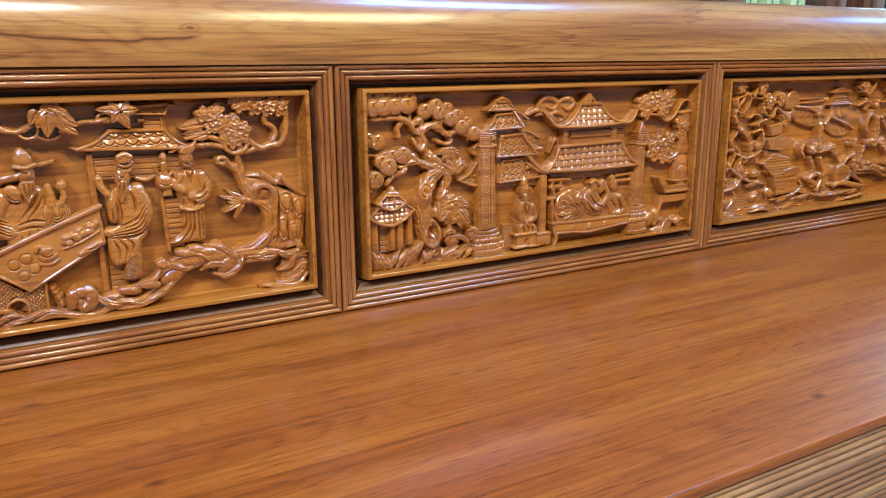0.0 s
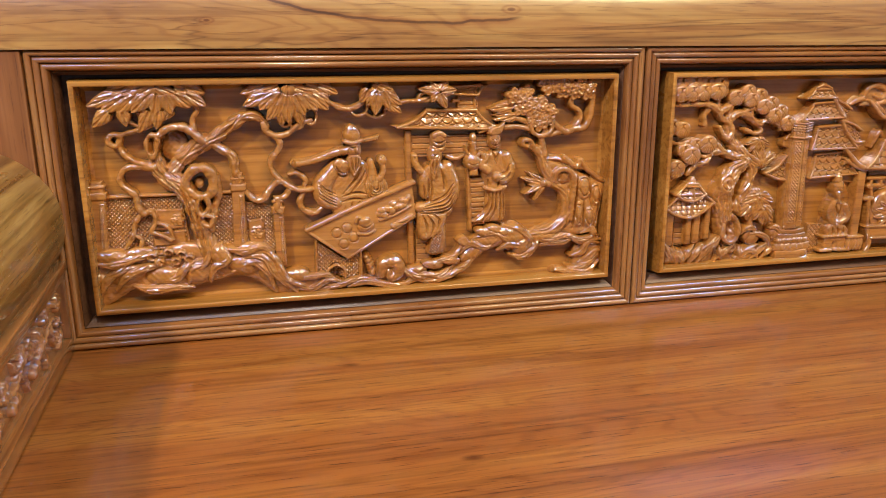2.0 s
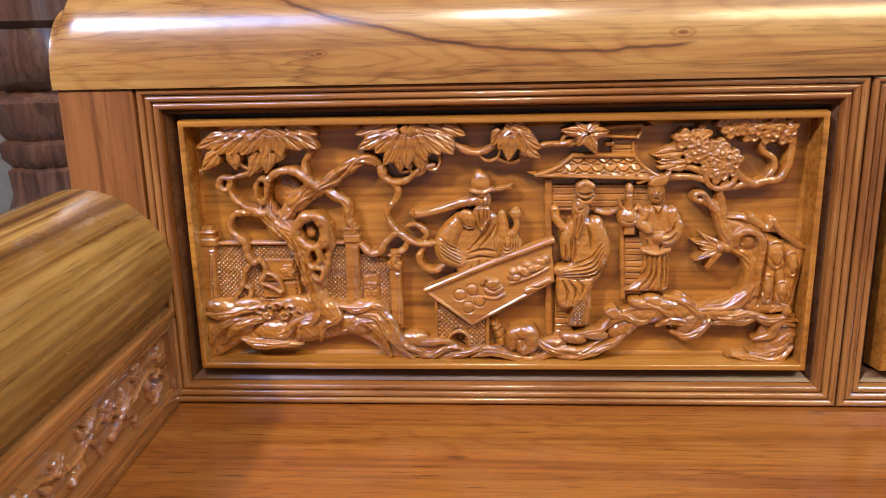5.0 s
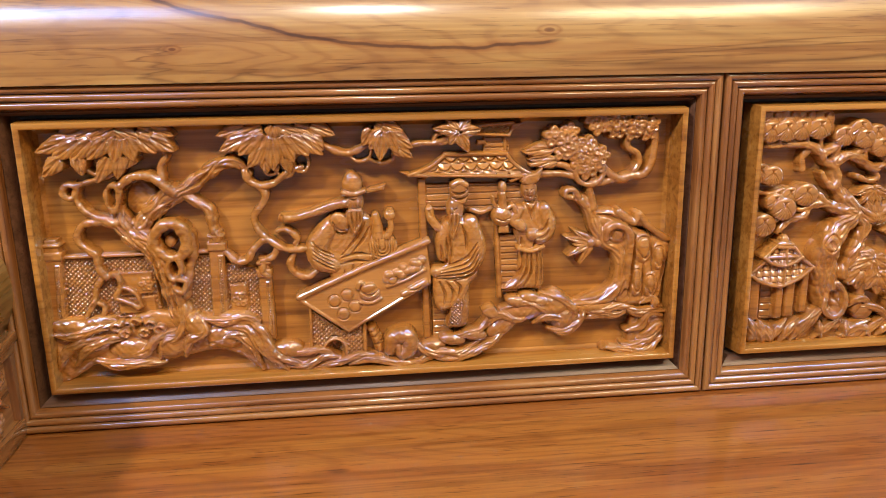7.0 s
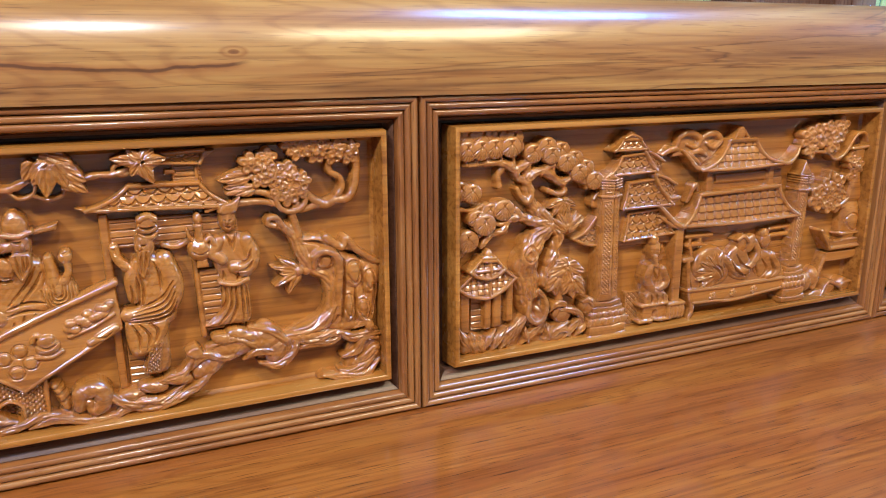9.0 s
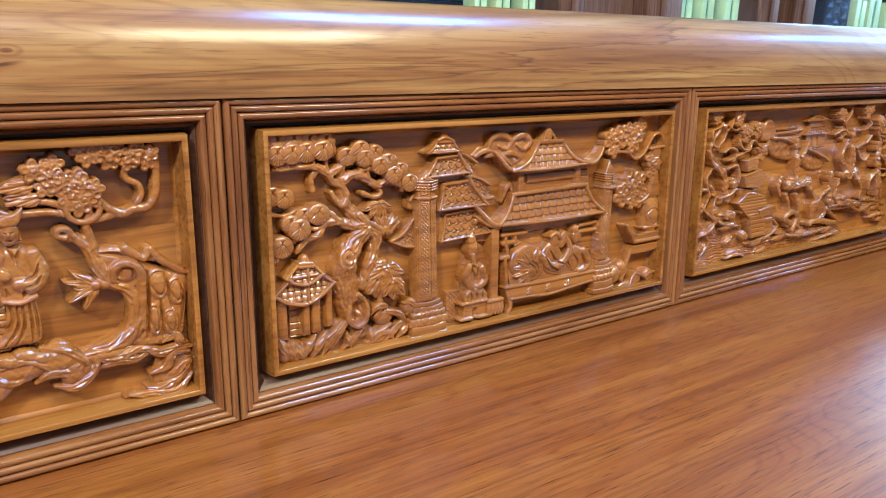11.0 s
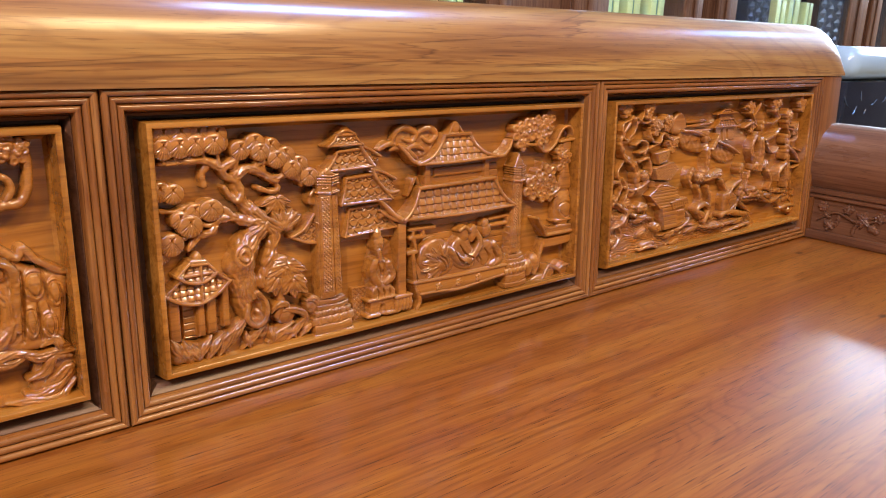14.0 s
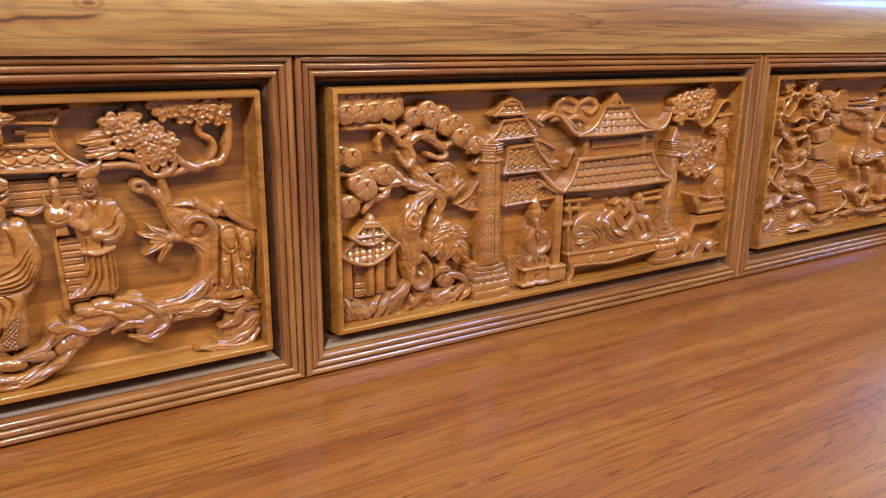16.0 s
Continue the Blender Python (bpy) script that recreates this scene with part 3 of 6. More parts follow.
        for a in (slice(None, -1), slice(1, None)):
            for b in (slice(None, -1), slice(1, None)):
                used[a, b] |= cell
        index = np.full(self.n, -1)
        index[used] = np.arange(used.sum())
        i, j = np.nonzero(used)
        h = np.where(on, np.minimum(self.h, 25.5), -0.6)[used]
        co = np.column_stack(spot(j * self.c / 1000, i * self.c / 1000, h / 1000))
        a, b = np.nonzero(cell)
        quads = np.column_stack([index[a, b], index[a, b + 1], index[a + 1, b + 1], index[a + 1, b]])
        me = bpy.data.meshes.new(name)
        me.vertices.add(len(co))
        me.vertices.foreach_set("co", co.ravel())
        me.loops.add(quads.size)
        me.loops.foreach_set("vertex_index", quads.ravel().astype(np.int32))
        me.polygons.add(len(quads))
        me.polygons.foreach_set("loop_start", np.arange(0, quads.size, 4, dtype=np.int32))
        me.update(calc_edges=True)
        me.validate()
        me.materials.append(material)
        me.shade_smooth()
        ob = new(name, me)
        ob.parent = parent
        return tagged(ob, label)


def hatch(pitch, w=0.35):
    """Diagonal lattice lines."""
    def f(u, v):
        a, b = np.abs(((u + v) / pitch) % 1 - 0.5), np.abs(((u - v) / pitch) % 1 - 0.5)
        return (np.minimum(a, b) < w / 2).astype(float)
    return f


def boards(pitch):
    return lambda u, v: (np.abs((v / pitch) % 1 - 0.5) < 0.11).astype(float)


def scales(pu, pv):
    """Rounded tiles in staggered rows."""
    def f(u, v):
        row = np.floor(v / pv)
        x = ((u / pu + 0.5 * (row % 2)) % 1) * 2 - 1
        y = v / pv - row
        edge = 0.55 * x * x
        return 1.9 * np.clip(1 - np.abs(y - edge) / 0.18, 0, 1) + 1.1 * np.clip(y - edge, 0, 1)
    return f


def courses(pu, pv, lean=0.0):
    """Roof tiles in straight columns, each row lapping the next."""
    def f(u, v):
        x = np.abs((((u + lean * v) / pu) % 1) - 0.5) * 2
        y = (v / pv) % 1
        return min(1.0, pv / 9.0) ** 1.6 * (1.9 * x ** 4 + 1.6 * y ** 1.5)
    return f


def hip(cv, top_a, top_b, low_a, low_b, h_top, h_low, pattern, sag=0.16, edge=1.7, drop=0.0):
    """A roof seen from the front: swept sides, tiled slope, rolled ridges, turned-up eaves."""
    (ax, ay), (bx, by), (cx, cy), (dx, dy) = top_a, top_b, low_a, low_b

    def side(p, q, s):
        out = []
        for i in range(7):
            t = i / 6
            bow = sag * math.sin(math.pi * t) * abs(p[1] - q[1])
            out.append((p[0] + (q[0] - p[0]) * (t * 0.62 + 0.38 * t * t) , p[1] + (q[1] - p[1]) * t - bow * 0.9))
        return out
    left, right = side(top_a, low_a, -1), side(top_b, low_b, 1)
    eave = [(cx + (dx - cx) * t, cy + (dy - cy) * t - drop * math.sin(math.pi * t)) for t in (0.12, 0.3, 0.5, 0.7, 0.88)]
    tilt = (h_low - h_top) / max(1.0, abs((ay + by - cy - dy) / 2))
    cv.slab(left + eave + right[::-1], (h_top + h_low) / 2, 0.8, (0, -tilt), pattern=pattern, pit=1.5)
    cv.stroke(left, edge, [h_top + 1.5, h_low + 1.5])
    cv.stroke(right, edge, [h_top + 1.5, h_low + 1.5])
    cv.stroke([top_a, top_b], edge * 1.1, h_top + 2)
    cv.stroke([left[-1]] + eave + [right[-1]], edge * 0.8, h_low + 0.8)
    return cv

# ---- first panel: garden with a gnarled tree, a long table and robed figures ----


def garden_wall():
    c = Carving()
    c.slab([(10, 123), (96, 122), (102, 65), (7, 65)], 6.0, 0.8, pattern=hatch(4.4), pit=1.4)
    c.slab([(124, 122), (150, 122), (148, 65), (126, 65)], 6.0, 0.8, pattern=hatch(4.4), pit=1.4)
    c.slab([(65, 109), (96, 109), (96, 88), (64, 86)], 8.2, 1.4)
    c.slab([(63, 84), (96, 85), (97, 70), (64, 69)], 7.8, 1.2)
    c.blossom((90, 97), 6.5, 9.5, 6)
    c.stroke([(8, 125), (99, 125)], 2.0, 9.0)
    c.stroke([(124, 125), (152, 125)], 2.0, 9.0)
    c.slab([(160, 114), (194, 106), (196, 28), (159, 59)], 7.0, 0.8, pattern=hatch(4.2), pit=1.4)
    c.slab([(164, 92), (181, 94), (181, 62), (164, 65)], 8.6, 1.8)
    c.blossom((173, 78), 7.5, 10.0, 6)
    c.cut([(165, 89), (174, 94), (180, 88), (179, 67), (165, 68)], 1.0, 1.2, closed=True)
    for (u, v1), (w, v0), r in (((13, 129), (9, 54), 7.5), ((156, 132), (154, 63), 7.0), ((197, 105), (198, 38), 6.0)):
        c.slab([(u - r, v1), (u + r, v1), (w + r, v0), (w - r, v0)], 11.5, 1.6)
        c.slab([(u + 0.1 * r, v1 - 10), (u + 0.75 * r, v1 - 10), (w + 0.75 * r, v0 + 4), (w + 0.1 * r, v0 + 4)], 12.6, 0.7, pattern=hatch(2.6), pit=1.2)
        c.slab([(u - 1.25 * r, v1 + 2), (u + 1.25 * r, v1 + 2), (u + 1.15 * r, v1 - 6), (u - 1.15 * r, v1 - 6)], 13.5, 1.8)
        c.slab([(u - 0.75 * r, v1 + 14), (u + 0.75 * r, v1 + 14), (u + 0.95 * r, v1 + 1), (u - 0.95 * r, v1 + 1)], 12.5, 2.4)
        c.stroke([(u - 0.9 * r, v1 + 8), (u + 0.9 * r, v1 + 8)], 1.6, 14)
    c.roughen(0.15, 5, 1.0)
    c.done("garden_wall", 0)


def gnarled_tree():
    c = Carving(knob=0.10, slim=0.86)
    c.stroke([(121, 49), (118, 71), (112, 94), (107, 115), (98, 134), (82, 145), (75, 158), (72, 174)], [13, 12, 10.5, 11, 13, 12, 10, 7], [15, 17, 19, 19, 19, 18, 18, 17], grain=1.3)
    c.stroke([(88, 149), (102, 164), (118, 177), (134, 184), (151, 196), (167, 206), (181, 206), (190, 196)], [9, 10, 11, 9, 8, 7.5, 6, 4], [15, 16, 18, 19, 19, 19, 18, 16], grain=1.3)
    c.stroke([(72, 167), (76, 184), (89, 196), (105, 197), (117, 188), (124, 181)], [4, 4.4, 4.6, 4.8, 5, 5], [19, 21, 22, 22, 22, 20])
    c.dome((94, 177), 15, 17, 9, 5)
    c.stroke([(115, 193), (115, 205), (120, 214), (117, 221)], [4, 3.6, 3, 2.4], [19, 18, 17, 17])
    c.stroke([(129, 182), (141, 173), (152, 164), (154, 149), (157, 138)], [5.5, 5.5, 6, 5.5, 5.5], [17, 17, 16, 15, 14], grain=1.3)
    c.cuts([[(133, 183), (148, 192), (161, 204)], [(104, 158), (117, 169), (131, 179)], [(78, 174), (80, 158), (94, 143)], [(72, 171), (74, 156), (87, 135)], [(110, 109), (114, 90), (118, 68)], [(104, 112), (107, 91), (112, 68)], [(97, 130), (102, 118), (105, 103)], [(87, 189), (81, 181), (80, 167)]], 1.6, 1.5)
    c.stroke([(102, 137), (110, 151), (123, 153), (130, 143), (129, 128), (120, 122), (109, 126)], [6, 6, 6, 6.5, 6, 5, 5], [20, 22, 22, 21, 20, 20, 20], closed=True)
    c.cut([(115, 140), (117, 132)], 7.5, 10)
    c.dome((116, 137), 5, 6, 13, 3)
    c.stroke([(115, 120), (112, 110), (117, 103), (124, 110), (123, 121)], 3.4, 20)
    c.cut([(118, 116), (118, 109)], 4.2, 7)
    c.stroke([(134, 143), (135, 127), (130, 109), (124, 86)], [4, 5, 5, 6], [15, 14, 14, 15])
    c.stroke([(119, 103), (127, 100), (124, 90), (117, 93)], 3, 20)
    c.stroke([(69, 174), (68, 184), (74, 190), (79, 185), (76, 175), (72, 167)], [3.4, 3.4, 3.6, 3.4, 3.4, 3.4], 21, closed=True)
    c.cut([(73, 184), (72, 174)], 4.0, 8)
    c.stroke([(71, 156), (56, 157), (43, 155), (37, 145), (40, 136), (50, 127), (52, 114), (57, 106)], [5.5, 4.4, 4, 3.8, 4, 4, 4, 4], [18, 17, 16, 16, 16, 16, 16, 15])
    c.stroke([(57, 107), (66, 107), (68, 96), (63, 86), (72, 82), (82, 76)], [3.2, 3, 3, 3, 2.8, 2.6], 14)
    c.stroke([(55, 107), (47, 96), (44, 83), (36, 70)], [3.4, 3.2, 3, 2.8], 14)
    c.stroke([(45, 83), (52, 78), (50, 69)], 2.6, 13.5)
    c.stroke([(68, 96), (80, 90), (85, 77)], 2.4, 13)
    c.stroke([(67, 158), (53, 163), (45, 169), (40, 180), (42, 189), (34, 191), (30, 184), (35, 179), (41, 181)], [4.4, 3.8, 3.6, 3.6, 3.4, 3.4, 3.4, 3.4, 2.8], [17, 17, 16, 16, 17, 17, 17, 17, 16])
    c.stroke([(41, 190), (56, 194), (71, 198), (82, 207), (84, 216)], [3.2, 3, 3, 2.8, 2.6], 17)
    c.stroke([(71, 198), (64, 205), (62, 213)], 2.4, 16)
    c.stroke([(187, 198), (191, 189), (202, 185), (213, 188), (223, 196), (237, 201)], [4.6, 4.2, 3.8, 3.6, 3.2, 3], 18)
    for q, r in (((222, 203), 8.5), ((237, 205), 6.5), ((210, 204), 7)):
        c.stroke([(q[0] + r * math.cos(a), q[1] + 1.3 * r * math.sin(a)) for a in (0, 1.05, 2.1, 3.14, 4.2, 5.25)], 2.0, 17, closed=True)
    c.stroke([(194, 188), (203, 178), (200, 168), (192, 158), (193, 147), (201, 137), (210, 130), (220, 125), (234, 125), (245, 127)], [4, 4, 4, 3.6, 3.4, 3.4, 3.6, 3.6, 3.4, 3.4], [17, 17, 17, 16, 16, 16, 17, 17, 16, 15])
    c.stroke([(164, 124), (174, 115), (183, 117), (189, 126), (200, 135), (210, 129), (206, 119), (196, 115)], [3, 3.8, 4, 3.8, 3.6, 3.6, 3.4, 3], [14, 15, 16, 16, 16, 16, 16, 15])
    c.stroke([(198, 115), (196, 105), (200, 100)], [3.6, 4, 3.6], 15)
    c.stroke([(211, 142), (220, 143), (229, 135), (227, 130)], [2.4, 3, 3.4, 3], [12, 13, 14, 14])
    c.stroke([(225, 120), (221, 110), (226, 101), (237, 98), (245, 103)], [3.6, 4, 4, 3.6, 3], 14)
    c.stroke([(255, 221), (266, 215), (278, 212), (290, 216), (301, 224)], [3.2, 4, 4, 3.6, 3.6], [15, 17, 17, 17, 17])
    c.stroke([(280, 210), (287, 204), (297, 207), (300, 215)], 2.0, 15)
    c.stroke([(297, 206), (308, 202), (318, 205), (319, 212)], 2.2, 15)
    c.stroke([(334, 217), (346, 219), (357, 219), (370, 224), (382, 233)], [2.6, 2.8, 3, 3, 3], 16)
    c.stroke([(357, 219), (359, 226), (367, 227), (371, 222), (365, 218)], 2.0, 15, closed=True)
    c.gouge(0.5, 14, 2.0)
    c.roughen(0.3, 4, 2.0)
    c.soften(1)
    c.done("gnarled_tree", 0)


def leaf_sprays():
    def spray(blades, twigs, seed, bed=()):
        c = Carving()
        if bed:
            c.slab(bed, 11, 4, smooth=True)
        for t in twigs:
            c.stroke(t, 2.0, 15)
        for i, (a, b, w, top) in enumerate(blades):
            c.blade(a, b, w * 1.05, min(24.8, top + 5.0 - 0.3 * max(0, top - 18)) + 0.5 * (i % 2), 3.0)
        c.roughen(0.2, 5, seed)
        c.done("leaf_spray", 0)
    spray([((53, 240), (31, 233), 13, 16), ((68, 240), (47, 231), 14, 17), ((81, 240), (62, 230), 14, 18), ((82, 240), (101, 230), 13, 17), ((100, 239), (114, 232), 13, 16), ((111, 239), (129, 232), 13, 16),
           ((43, 231), (15, 221), 14, 18), ((52, 230), (27, 214), 15, 19), ((62, 230), (43, 214), 15, 20), ((74, 230), (57, 214), 14, 21), ((83, 231), (78, 211), 15, 22), ((91, 231), (95, 212), 15, 22), ((100, 231), (114, 218), 15, 20), ((111, 231), (129, 219), 14, 19),
           ((34, 215), (18, 200), 13, 19), ((48, 216), (50, 200), 12, 17), ((74, 215), (62, 193), 13, 17), ((83, 216), (79, 196), 12, 17), ((94, 217), (87, 205), 11, 16)],
          [[(44, 214), (55, 202), (67, 197)], [(67, 197), (75, 200), (84, 211)]], 3.0, [(36, 237), (124, 236), (117, 222), (77, 214), (32, 220)])
    spray([((190, 238), (166, 231), 13, 16), ((205, 238), (184, 230), 14, 17), ((215, 239), (214, 225), 13, 19), ((216, 238), (238, 230), 13, 17), ((233, 238), (253, 230), 13, 16), ((247, 238), (267, 229), 13, 16),
           ((191, 229), (168, 218), 14, 18), ((200, 229), (184, 214), 15, 19), ((208, 231), (195, 207), 15, 21), ((214, 228), (213, 200), 15, 23), ((221, 229), (231, 207), 15, 21), ((228, 228), (244, 212), 15, 19), ((238, 228), (256, 212), 14, 18), ((247, 227), (257, 216), 13, 17),
           ((204, 218), (191, 203), 13, 19), ((206, 211), (207, 197), 12, 17), ((223, 213), (227, 196), 12, 17)],
          [], 4.0, [(174, 235), (257, 234), (250, 220), (213, 211), (180, 218)])
    spray([((304, 237), (318, 229), 12, 16), ((311, 237), (329, 229), 12, 16), ((311, 231), (298, 216), 14, 19), ((309, 228), (307, 206), 14, 21), ((315, 231), (322, 212), 13, 20), ((318, 228), (336, 216), 13, 18), ((319, 219), (336, 207), 12, 17), ((301, 233), (292, 219), 12, 17)], [], 5.0, [(301, 234), (322, 233), (324, 219), (309, 214), (302, 221)])
    spray([((379, 230), (356, 232), 11, 18), ((379, 229), (369, 239), 11, 18), ((380, 231), (389, 240), 11, 19), ((381, 229), (398, 231), 11, 19), ((379, 227), (387, 211), 11, 20), ((378, 228), (370, 218), 10, 19)], [], 6.0)


def pavilion():
    c = Carving()
    c.slab([(349, 180), (454, 179), (456, 154), (349, 155)], 6, 1, pattern=boards(6.2), pit=1.5)
    c.slab([(341, 186), (349, 186), (351, 29), (344, 29)], 8.5, 2.4)
    c.slab([(353, 77), (371, 77), (370, 28), (353, 28)], 5, 1, pattern=boards(6.2), pit=1.5)
    c.slab([(418, 129), (436, 129), (437, 72), (420, 72)], 7, 1, pattern=boards(6.0), pit=1.6)
    c.slab([(413, 147), (417, 146), (421, 66), (416, 66)], 9, 2)
    c.stroke([(390, 155), (401, 152), (412, 156), (415, 151)], 2.6, 9)
    hip(c, (367, 208), (424, 207), (333, 190), (453, 185), 10, 14, scales(12, 8.0), 0.10, 1.9)
    c.slab([(333, 188), (324, 193), (340, 193), (351, 196), (351, 186)], 12, 2)
    c.slab([(403, 225), (426, 225), (428, 206), (403, 206)], 6, 1, pattern=boards(5.0), pit=1.4)
    c.slab([(421, 222), (424, 222), (425, 206), (422, 206)], 9, 1.5)
    c.slab([(397, 220), (405, 220), (406, 216), (396, 215)], 8, 1.5)
    hip(c, (393, 233), (430, 235), (387, 226), (426, 224), 9, 12, scales(8.0, 4.6), 0.05)
    c.slab([(424, 224), (440, 235), (430, 235)], 11.5, 1.5)
    c.roughen(0.12, 5, 1.5)
    c.done("pavilion", 0, "tiled carved pavilion")


def long_table():
    c = Carving()
    c.slab([(236, 66), (267, 42), (287, 50), (287, 17), (235, 24)], 11, 1.2, pattern=hatch(4.6), pit=1.5)
    c.stroke([(237, 67), (236, 29)], 1.6, 13, smooth=False)
    c.stroke([(287, 49), (287, 18)], 1.8, 13.5, smooth=False)
    c.cut([(258, 30), (259, 18)], 8.5, 11)
    c.stroke([(249, 17), (249, 29), (259, 35), (268, 29), (269, 18)], 1.5, 13)
    for k in range(4):
        c.stroke([(294, 42), (298, 32), (301, 22)], 5.5 - k, 10 + k)
    c.cuts([[(292, 39), (298, 42), (301, 45)], [(293, 33), (299, 36), (304, 37)], [(295, 25), (301, 29), (306, 30)]], 1.2, 1.6)
    c.slab([(228, 77), (348, 128), (352, 90), (273, 43)], 15.5, 1.4, (0, -0.03))
    c.stroke([(227, 79), (288, 105), (349, 128)], 3.0, 18.5, smooth=False)
    c.stroke([(228, 77), (272, 44), (350, 88)], 1.8, 17.2, smooth=False)
    for q in ((260, 74), (272, 79), (268, 61), (279, 68)):
        c.dome(q, 5.6, 5.6, 18.0, 2.6)
        c.cut([(q[0] + 6.0 * math.cos(a), q[1] + 6.0 * math.sin(a)) for a in (0, 1.05, 2.1, 3.14, 4.2, 5.25)], 0.8, 1.2, closed=True)
    c.dome((293, 80), 9.5, 7, 20, 4, 12)
    c.dome((292, 86), 7, 4.5, 21, 3, 12)
    c.cuts([[(285, 82), (293, 79), (301, 83)]], 1.0, 1.2)
    c.stroke([(284, 72), (295, 71), (303, 75)], 1.8, 18.5)
    c.stroke([(282, 86), (285, 91), (289, 88)], 2.0, 19)
    for i in range(13):
        t = i / 12
        a, b = (310, 93), (343, 108)
        q = (a[0] + t * (b[0] - a[0]) + 1.2 * math.sin(5 * i), a[1] + t * (b[1] - a[1]) + 3.6 * math.sin(2.3 * i))
        c.dome(q, 4.4, 3.8, 18.6 + 0.5 * (i % 3), 3.2)
    c.stroke([(310, 86), (328, 92), (345, 101)], 1.6, 17.8)
    c.stroke([(325, 78), (337, 84), (346, 89)], [3, 4, 3.4], 19)
    c.cuts([[(327, 83), (336, 82), (343, 86)]], 0.9, 1.2)
    c.done("long_table", 0, "tilted carved table with bowls and fruit")


def scholars():
    c = Carving()
    c.slab([(266, 157), (296, 153), (299, 131), (298, 105), (290, 100), (263, 90), (255, 103), (253, 132)], 15, 9, smooth=True)
    c.stroke([(263, 148), (253, 136), (247, 125), (250, 113), (261, 108)], [9, 11, 12, 11, 8], [17, 19, 20, 20, 18])
    c.stroke([(217, 154), (230, 155), (246, 159), (264, 165), (275, 167)], [4.6, 4, 4, 4.6, 5], [17, 16, 16, 18, 19])
    c.cut([(216, 156), (216, 151)], 2.8, 5)
    c.dome((306, 121), 15, 18, 18, 9)
    c.stroke([(303, 131), (303, 143), (301, 153)], [6, 5, 4], [17, 16, 15])
    c.stroke([(311, 133), (315, 142), (314, 153)], [3.6, 3, 3], 17)
    c.dome((314, 154), 5.5, 6, 18, 4)
    c.cut([(313, 157), (316, 158)], 1.4, 1.6)
    c.dome((283, 168), 8.5, 12, 20, 7)
    c.dome((281, 183), 9.5, 11.5, 20, 7)
    c.dome((280, 190), 6, 6, 18, 5)
    c.stroke([(272, 177), (282, 175), (292, 178)], 2.2, 21)
    c.slab([(291, 178), (312, 183), (310, 177), (293, 174)], 14, 2)
    c.cuts([[(278, 171), (282, 170), (284, 171)], [(279, 162), (284, 161), (288, 163)]], 0.9, 1.2)
    c.dome((285, 167), 2, 3, 21.5, 2)
    c.slab([(275, 160), (289, 161), (289, 149), (282, 137), (277, 146)], 20.5, 3, smooth=True)
    c.cuts([[(279, 159), (280, 150), (282, 141)], [(284, 159), (284, 150), (283, 142)], [(287, 159), (287, 151), (284, 144)]], 0.9, 1.2)
    c.dome((268, 149), 8, 10, 20, 4, 30)
    c.cuts([[(262, 150), (266, 143), (273, 142)], [(262, 146), (267, 139), (274, 139)]], 1.1, 1.5)
    for k in range(5):
        a, b, d = (243, 132), (249, 125), (261, 118)
        c.cuts([[(a[0], a[1] - 4.0 * k), (b[0] + 1.5 * k, b[1] - 4.2 * k), (d[0], d[1] - 3.2 * k)]], 1.1, 1.5)
    for k in range(5):
        q = (306, 126)
        r = 4 + 3.0 * k
        c.cuts([[(q[0] - r * 0.8, q[1] + 6 - k), (q[0] - 0.4 * r, q[1] - r), (q[0] + 0.7 * r, q[1] - r * 0.8), (q[0] + r * 0.8, q[1] + 5)]], 0.9, 1.4)
    c.cuts([[(268, 115), (283, 119), (296, 117)], [(267, 109), (281, 112), (296, 110)], [(291, 148), (283, 134), (269, 118)], [(295, 143), (288, 131), (277, 118)], [(271, 103), (270, 96), (267, 92)], [(279, 108), (278, 101), (275, 95)], [(287, 109), (287, 103), (284, 99)]], 1.2, 1.5)
    c.gouge(0.35, 8, 7.0)
    c.roughen(0.15, 3, 7.0)
    c.done("robed_figure", 0)

    c = Carving()
    c.slab([(371, 150), (387, 148), (396, 132), (399, 109), (397, 91), (389, 79), (387, 43), (365, 41), (368, 62), (355, 60), (353, 91), (364, 104), (360, 126), (364, 140)], 16, 9, smooth=True)
    c.slab([(354, 96), (374, 91), (388, 91), (386, 76), (371, 61), (356, 62)], 18.5, 6, smooth=True)
    c.slab([(374, 76), (385, 83), (378, 43), (365, 43)], 17.5, 1.5, pattern=hatch(3.6), pit=1.4)
    c.stroke([(389, 142), (394, 121), (389, 105), (373, 97), (356, 98)], [9, 11, 11, 9, 6], [18, 20, 21, 21, 20])
    c.stroke([(368, 142), (363, 129), (363, 113)], [6, 7, 6], [18, 19, 18])
    c.stroke([(351, 157), (353, 148), (359, 140)], [4.4, 4.4, 4.4], [15, 16, 17])
    c.cut([(351, 156), (352, 152)], 1.2, 1.6)
    c.dome((375, 158), 8.5, 12, 20, 7)
    c.slab([(371, 181), (386, 181), (386, 163), (372, 162)], 19, 5, smooth=True)
    c.stroke([(373, 180), (379, 183), (385, 180)], 3, 20)
    c.cuts([[(372, 174), (379, 172), (387, 175)], [(372, 169), (379, 167), (387, 170)]], 1.0, 1.6)
    c.slab([(370, 154), (379, 154), (378, 143), (372, 129), (368, 141)], 20.5, 3, smooth=True)
    c.cuts([[(372, 153), (371, 145), (371, 134)], [(376, 153), (375, 145), (373, 136)], [(372, 159), (374, 158), (376, 159)]], 0.9, 1.2)
    c.dome((371, 157), 1.8, 3, 21, 2)
